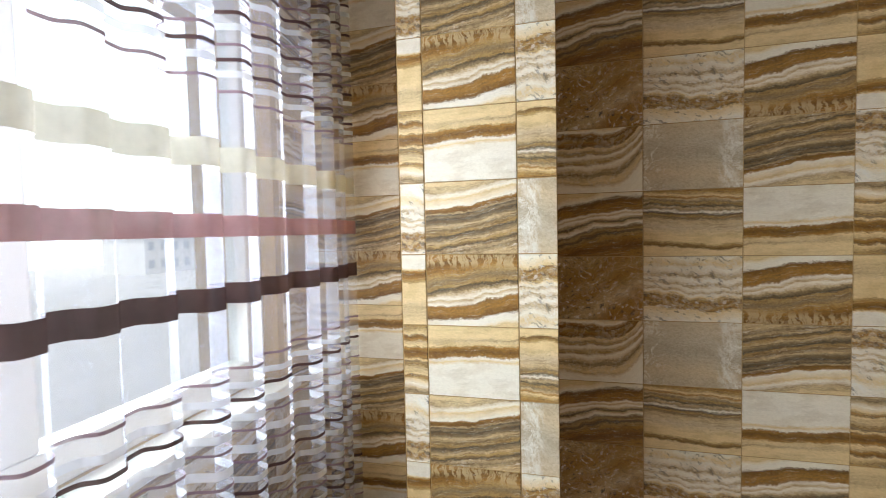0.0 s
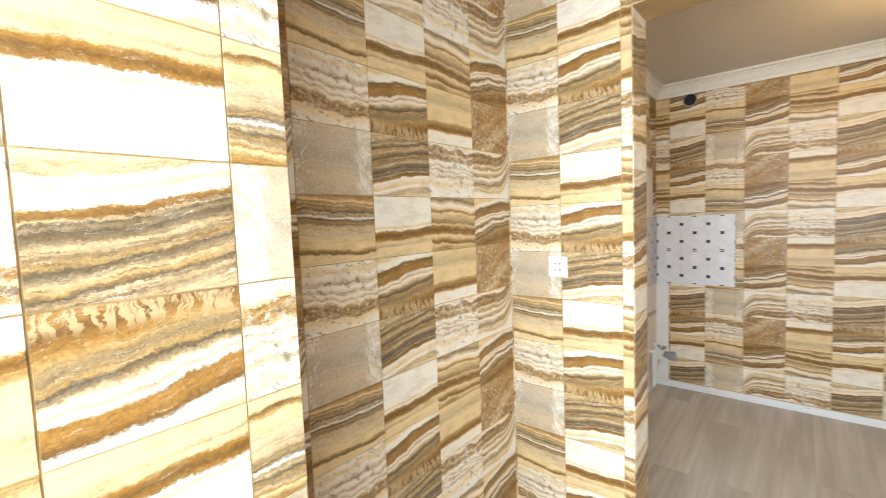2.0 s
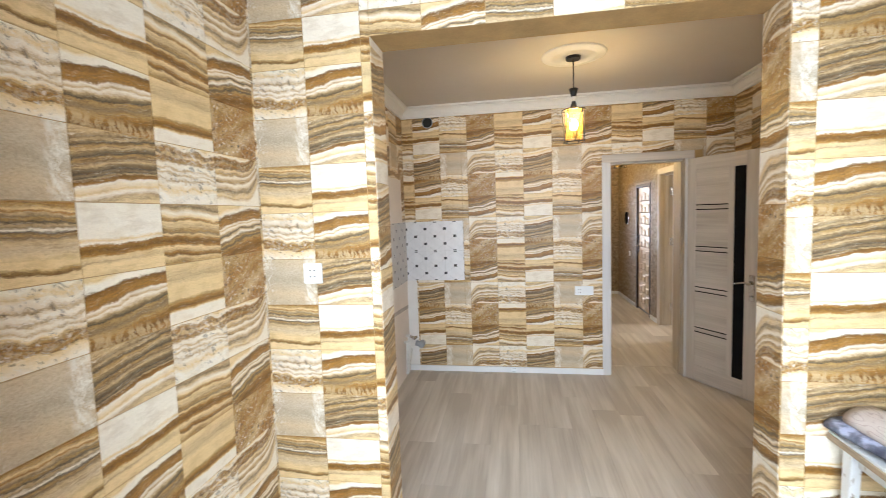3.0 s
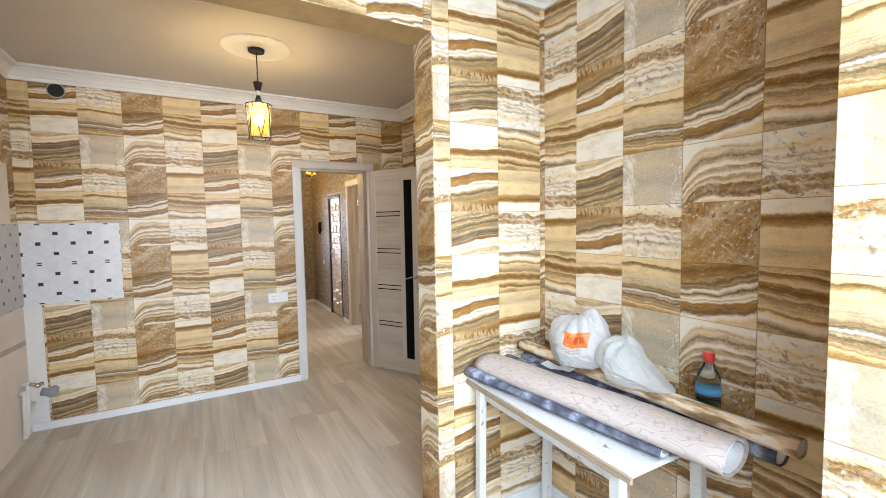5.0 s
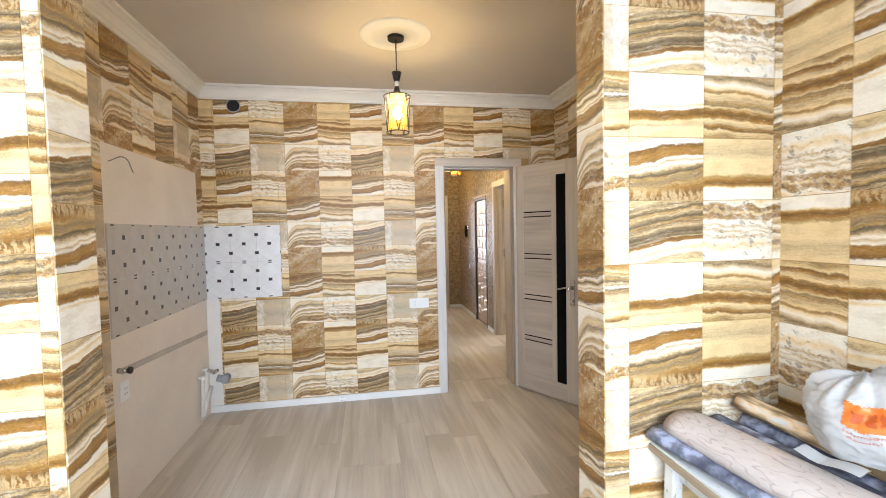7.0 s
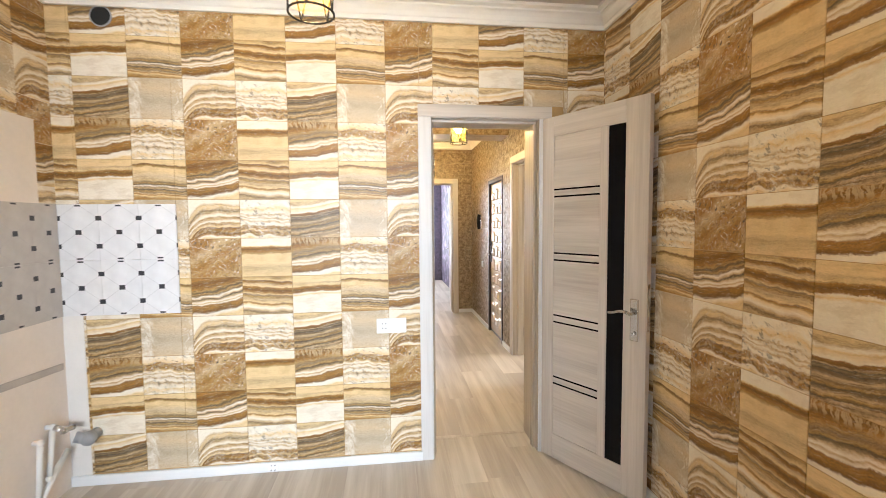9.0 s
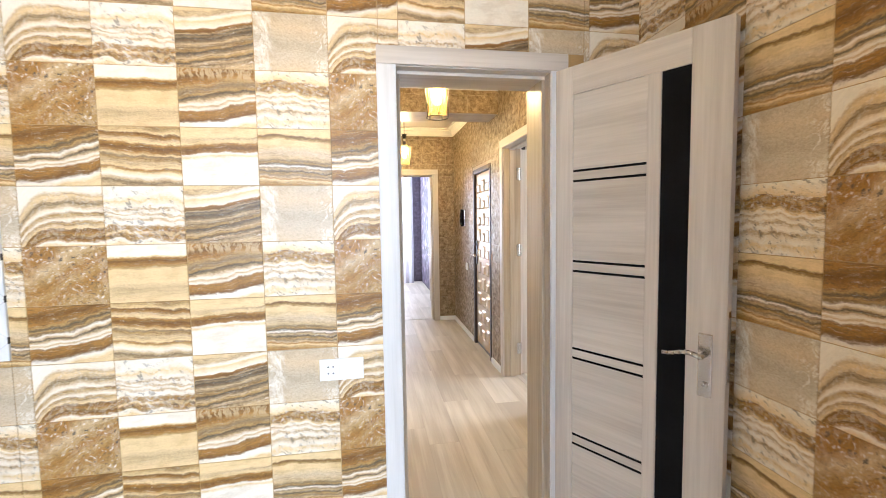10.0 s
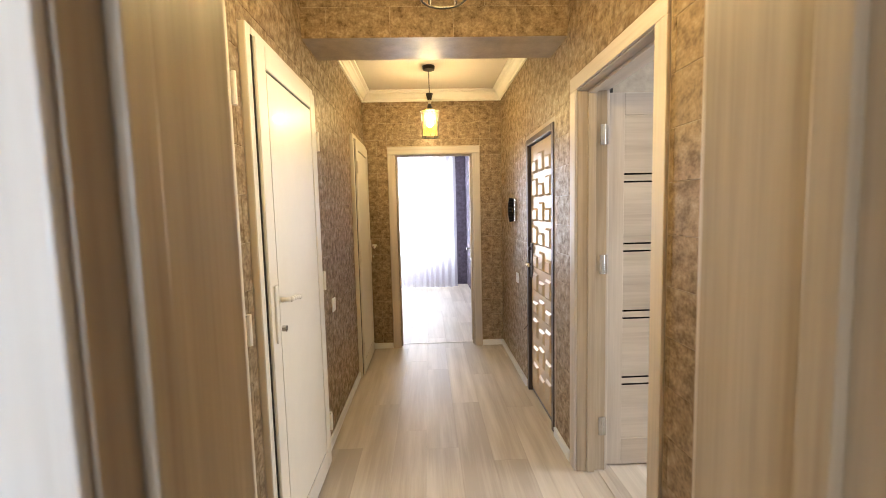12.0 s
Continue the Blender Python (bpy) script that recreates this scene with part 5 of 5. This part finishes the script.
def far_curtain():
    root = thing("curtain", "long white sheer curtain before the bright window", "curtain")
    bm = bmesh.new()
    prev = None
    for i in range(500):
        y = 1.62 + 2.3 * i / 499
        k = y / 0.11
        x = 13.25 + 0.03 * math.sin(2 * math.pi * k + math.sin(k))
        col = [bm.verts.new((x + 0.02 * math.sin(y * 9) * (1 - z / 2.4), y, z)) for z in (0.03, 0.6, 1.2, 1.8, 2.45)]
        if prev:
            for r in range(4):
                bm.faces.new((prev[r], col[r], col[r + 1], prev[r + 1]))
        prev = col
    part("sheer", bm, M_SHEER_FAR, root, "", True)


far_curtain()
# patterned paper of the far room, laid over its side wall
bm = bmesh.new()
box(bm, X_BACK_B + 0.9, X_FAR + 0.19, 1.398, 1.403, 0.06, 2.5)
tagged(finish("wall_covering", bm, M_LEAFPAPER), "dark purple leaf-patterned paper on the far wall", "wallpaper", kind="structure")

# ---- loggia: table and what lies on it ----
TZ = 0.75


def table():
    root = thing("work_table", "narrow white-painted wooden table with chipped edges", "table", Matrix.Translation((2.848, 1.955, 0)) @ Matrix.Rotation(radians(-1.5), 4, "Z"))
    hx, hy = 0.447, 0.235
    bm = bmesh.new()
    box(bm, -hx, hx, -hy, hy, TZ - 0.016, TZ)
    bevel(bm, 0.003, 2)
    part("tabletop", bm, M_TABLE, root, "white-painted top with worn rim")
    for s in (-1, 1):
        bm = bmesh.new()
        box(bm, -hx - 0.003, hx + 0.003, s * hy - 0.006, s * hy + 0.006, TZ - 0.032, TZ - 0.008)
        bevel(bm, 0.003, 1)
        part("edge_strip", bm, M_TABLE_EDGE, root, "bare brown worn wooden edge")
        bm = bmesh.new()
        box(bm, -hx + 0.06, hx - 0.06, s * (hy - 0.05) - 0.012, s * (hy - 0.05) + 0.012, TZ - 0.09, TZ - 0.017)
        bevel(bm, 0.003, 1)
        part("apron", bm, M_TABLE, root)
        for q in (-1, 1):
            bm = bmesh.new()
            x0, x1, yy0, yy1 = q * (hx - 0.09), q * (hx - 0.055), s * (hy - 0.05), s * (hy - 0.015)
            vs = box(bm, min(x0, x1) - 0.003, max(x0, x1) + 0.003, min(yy0, yy1), max(yy0, yy1), 0.0, TZ - 0.017)
            for v in vs:
                if v.co.z < 0.1:
                    v.co.x += q * 0.02
            bevel(bm, 0.003, 1)
            part("leg", bm, M_TABLE, root)


table()


def roll(name, p0, p1, r, squash, mat, label, turns=2.4, taper=0.0, sag=0.0, seed=0, group="paper rolls"):
    """A sheet rolled into a spiral tube, its axis along local x; flattened by squash where it lies."""
    p0, p1 = Vector(p0), Vector(p1)
    d = p1 - p0
    root = thing(name, label, "paper roll", Matrix.Translation(p0) @ Matrix.Rotation(math.atan2(d.y, d.x), 4, "Z") @ Matrix.Rotation(-math.asin(d.z / d.length), 4, "Y"), group)
    Ln, rnd = d.length, random.Random(seed)
    ph = rnd.random() * 6

    def tube(r0, t0, t1, inward, thick=0.0012, x0=0.0, x1=1.0, nx=26, na=72):
        bm = bmesh.new()
        sides = []
        for off in (0.0, thick):
            grid = []
            for i in range(nx + 1):
                f = x0 + (x1 - x0) * i / nx
                row = []
                for k in range(na + 1):
                    a = t0 + (t1 - t0) * k / na
                    rr = (r0 - off - inward * (a - t0)) * (1 + taper * (f - 0.5)) * (1 + 0.05 * math.sin(5 * f + ph + a) + 0.03 * math.sin(13 * f + 2 * a + ph))
                    y, z = rr * math.cos(a), rr * math.sin(a)
                    z = z * squash if z > 0 else z * squash * 0.9
                    row.append(bm.verts.new((f * Ln, y * (1 + (1 - squash) * 0.35), z + sag * math.sin(math.pi * f))))
                grid.append(row)
            sides.append(grid)
        for g in sides:
            for i in range(nx):
                for k in range(na):
                    bm.faces.new((g[i][k], g[i + 1][k], g[i + 1][k + 1], g[i][k + 1]))
        for i in (0, nx):
            for k in range(na):
                bm.faces.new((sides[0][i][k], sides[0][i][k + 1], sides[1][i][k + 1], sides[1][i][k]))
        for k in (0, na):
            for i in range(nx):
                bm.faces.new((sides[0][i][k], sides[0][i + 1][k], sides[1][i + 1][k], sides[1][i][k]))
        return bm
    part("printed_sheet", tube(r, -1.2, -1.2 + 2 * math.pi * 1.15, 0.0006), mat, root, "", True)
    part("inner_sheet", tube(r * 0.90, 0.4, 0.4 + 2 * math.pi * turns * 0.8, r * 0.03, x0=0.004, x1=0.996, na=110, nx=8), M_ROLL_BACK, root, "white backing of the paper", True)
    return root


roll("wallpaper_roll", (3.285, 2.155, TZ + 0.031), (2.40, 2.035, TZ + 0.031), 0.050, 0.55, M_ROLL_BLUE, "slate-blue patterned paper roll lying along the table edge", seed=2)
roll("wallpaper_roll", (3.25, 2.095, TZ + 0.070), (2.235, 2.00, TZ + 0.072), 0.076, 0.64, M_ROLL_PINK, "pink-beige swirl patterned roll lying across the others", taper=0.10, seed=5)
roll("wallpaper_roll", (3.27, 1.965, TZ + 0.040), (2.36, 1.905, TZ + 0.042), 0.044, 0.92, M_ROLL_BLUE, "slate-blue patterned paper roll under the bags", seed=8)
roll("wallpaper_roll", (3.27, 1.835, TZ + 0.040), (2.20, 1.815, TZ + 0.042), 0.044, 0.90, M_ROLL_BLUE, "slate-blue patterned paper roll behind the thin roll", seed=11)
roll("wallpaper_roll", (3.25, 1.885, TZ + 0.117), (2.13, 1.885, TZ + 0.110), 0.033, 0.95, M_ROLL_WOOD, "thin wood-print paper roll lying on top", seed=14)


def bag(name, at, size, mat, label, seed, print_at=None, lobe=0.0, lobe_dir=-1, tail=0.0):
    """A crumpled thin plastic bag with gathered mouth."""
    root = thing(name, label, "plastic bag", Matrix.Translation(at), "plastic bags")
    bm = bmesh.new()
    bmesh.ops.create_icosphere(bm, subdivisions=6, radius=1.0)
    o = Vector((seed * 3.1, seed * 1.7, seed * 0.9))
    for v in bm.verts:
        n = v.co.normalized()
        phi = math.atan2(n.y, n.x)
        up = max(0.0, n.z)
        low = noise.noise(n * 1.2 + o) * 0.22
        # creases that run up to the knot, broken by wrinkles across them
        pleat = noise.noise(Vector((math.cos(phi) * 3.2, math.sin(phi) * 3.2, n.z * 0.7)) + o * 2)
        wrinkle = 1 - abs(noise.noise(Vector((n.x * 3.5, n.y * 3.5, n.z * 6.0)) + o * 3)) * 2.2
        r = 1 + low + 0.16 * pleat * (0.4 + up) + 0.035 * wrinkle + 0.02 * noise.noise(n * 9 + o)
        x, y, z = n.x * r, n.y * r, max(n.z * r, -0.72)
        if lobe:
            # loose film that stands up above one side
            f = max(0.0, min(1.0, (lobe_dir * x + 0.15) / 0.7)) * max(0.0, min(1.0, (z + 0.1) / 0.5))
            z += lobe * f * (0.75 + 0.5 * pleat)
        if tail and lobe_dir * -x > 0:
            # the empty end lies flat
            f = min(1.0, lobe_dir * -x)
            z = -0.72 + (z + 0.72) * (1 - tail * f)
            x *= 1 + 0.35 * f
        v.co = Vector((x * size[0], y * size[1], z * size[2]))
    lowest = min(v.co.z for v in bm.verts)
    for v in bm.verts:
        v.co.z -= lowest
    prints = []
    if print_at:
        src = bm.copy()
        src.normal_update()
        keep = Vector(print_at[0]).normalized()
        c = Vector((0, 0, size[2] * 0.7))
        up = Vector((0, 0, 1))
        side = up.cross(keep).normalized()
        vert = keep.cross(side)
        for nm, mt, lo, hi, wl, wh, lift in (("print_patch", M_ORANGE, 0.06, 0.58, -0.02, 0.72, 0.002), ("print_mark", M_REDP, 0.20, 0.44, 0.10, 0.24, 0.004), ("print_mark", M_REDP, 0.20, 0.44, 0.29, 0.43, 0.004), ("print_mark", M_REDP, 0.20, 0.44, 0.48, 0.60, 0.004), ("small_print", M_PALEPRINT, -0.05, -0.01, 0.0, 0.56, 0.002), ("small_print", M_PALEPRINT, -0.15, -0.11, 0.05, 0.5, 0.002)):
            b2 = src.copy()
            b2.normal_update()
            for f in b2.faces:
                f.select_set(False)
            drop = []
            for f in b2.faces:
                dv = f.calc_center_median() - c
                dv = Vector((dv.x / size[0], dv.y / size[1], dv.z / size[2]))
                a, b = dv.dot(side), dv.dot(vert)
                if not (dv.dot(keep) > 0.2 and lo < b + 0.06 * math.sin(a * 7) < hi and wl < a < wh):
                    drop.append(f)
            bmesh.ops.delete(b2, geom=drop, context="FACES")
            for v in b2.verts:
                v.co += v.normal * lift
            prints.append(part(nm, b2, mt, root, "orange printed patch" if mt == M_ORANGE else "", True))
        src.free()
    film_part = part("film", bm, mat, root, "", True)
    for q in prints:
        q.parent = film_part
    return root


bag("plastic_bag", (2.905, 1.875, TZ + 0.128), (0.130, 0.105, 0.110), M_BAG, "full white plastic bag with an orange print", 3, ((-0.2, 1.0, 0.1), 0), lobe=0.55)
bag("plastic_bag", (2.655, 1.895, TZ + 0.132), (0.115, 0.085, 0.085), M_BAG2, "half-empty clear white plastic bag slumped on rolls", 7, None, lobe=0.35, lobe_dir=1, tail=0.75)


def bottle():
    root = thing("plastic_bottle", "clear plastic bottle with red cap and green liquid", "bottle", Matrix.Translation((2.447, 1.742, TZ + 0.0005)) @ Matrix.Scale(1.13, 4))

    def lathe(prof, seg=28):
        bm = bmesh.new()
        rings = [[bm.verts.new((r * math.cos(2 * math.pi * k / seg), r * math.sin(2 * math.pi * k / seg), z)) for k in range(seg)] for r, z in prof]
        for a, b in zip(rings, rings[1:]):
            for k in range(seg):
                bm.faces.new((a[k], a[(k + 1) % seg], b[(k + 1) % seg], b[k]))
        bm.faces.new(rings[0])
        bm.faces.new(rings[-1])
        return bm
    body = part("body", lathe([(0.028, 0.0), (0.033, 0.006), (0.034, 0.05), (0.031, 0.06), (0.034, 0.07), (0.034, 0.14), (0.030, 0.165), (0.016, 0.195), (0.0135, 0.205), (0.0135, 0.215)]), M_BOTTLE, root, "", True)
    part("liquid", lathe([(0.026, 0.003), (0.0315, 0.008), (0.032, 0.05), (0.029, 0.06), (0.032, 0.07), (0.032, 0.095)]), M_GREENLIQ, body, "dark green liquid", True)
    part("label", lathe([(0.0346, 0.11), (0.0346, 0.13)]), M_BLUELABEL, body, "light blue paper label", True)
    part("cap", lathe([(0.0155, 0.207), (0.0160, 0.212), (0.0160, 0.230), (0.0145, 0.234)]), M_REDCAP, body, "red screw cap", True)


bottle()


def slip():
    root = thing("paper_slip", "small folded white printed paper slip on the rolls", "paper", Matrix.Translation((2.88, 2.015, TZ + 0.137)) @ Matrix.Rotation(radians(20), 4, "Z") @ Matrix.Rotation(radians(6), 4, "X"))
    bm = bmesh.new()
    g = [[bm.verts.new((-0.06 + 0.12 * i / 10, -0.035 + 0.07 * j / 6, 0.003 * math.sin(i * 0.7) + 0.0022 * max(0, i - 6) + 0.001 * math.sin(j))) for j in range(7)] for i in range(11)]
    for i in range(10):
        for j in range(6):
            bm.faces.new((g[i][j], g[i + 1][j], g[i + 1][j + 1], g[i][j + 1]))
    bmesh.ops.solidify(bm, geom=bm.faces[:], thickness=0.0006)
    part("sheet", bm, M_ROLL_BACK, root)


slip()

# ---- outside the loggia window ----
bm = bmesh.new()
box(bm, -90.2, -90, -120, 160, -4, 70)
tagged(finish("backdrop", bm, emission("bright_hazy_sky", (0.93, 0.97, 1.0), 1.9)), "bright hazy white sky beyond the window", "backdrop", kind="structure")
structure("ground", [(-1200, 1200, -1200, 1200, -4.2, -4.0)], M_CONCRETE, "pale paved ground outside the window", "ground")


def house(x, y, w, d, h, label):
    root = thing("house", label, "house", Matrix.Translation((x, y, -4.0)))
    bm = bmesh.new()
    box(bm, -d / 2, d / 2, -w / 2, w / 2, 0, h)
    part("wall", bm, M_FACADE, root)
    bm = bmesh.new()
    vs = box(bm, -d / 2 - 0.3, d / 2 + 0.3, -w / 2 - 0.3, w / 2 + 0.3, h, h + 1.6)
    for v in vs:
        if v.co.z > h + 1:
            v.co.x *= 0.05
    part("roof", bm, M_ROOF, root)
    for k in range(int(w // 2.2)):
        for s in range(int(h // 2.6)):
            yy, zz = -w / 2 + 1.1 + k * 2.2, 0.9 + s * 2.7
            bm = bmesh.new()
            box(bm, d / 2 - 0.02, d / 2 + 0.03, yy - 0.5, yy + 0.5, zz, zz + 1.3)
            part("window", bm, M_DARKGLASS, root)


house(-42, 24, 9, 7, 5.4, "pale low house with pitched roof seen through curtain")
house(-60, 60, 11, 8, 5.4, "pale low house with pitched roof farther off")

# ---- repeated pieces of walls and floors ----
papers()
hall_papers()
planks(floor, X_WIN, X_HALL - 0.02, Y_KS, Y_N, seed=3)
planks(floor, X_HALL - 0.02, X_BACK_B - 0.02, Y_HR - 0.15, Y_HL, seed=7)
planks(floor, X_BACK_B - 0.02, X_FAR + 0.2, 1.40, 4.1, seed=9)
planks(floor, 6.1, 8.9, -1.7, Y_HR - 0.15, seed=11)
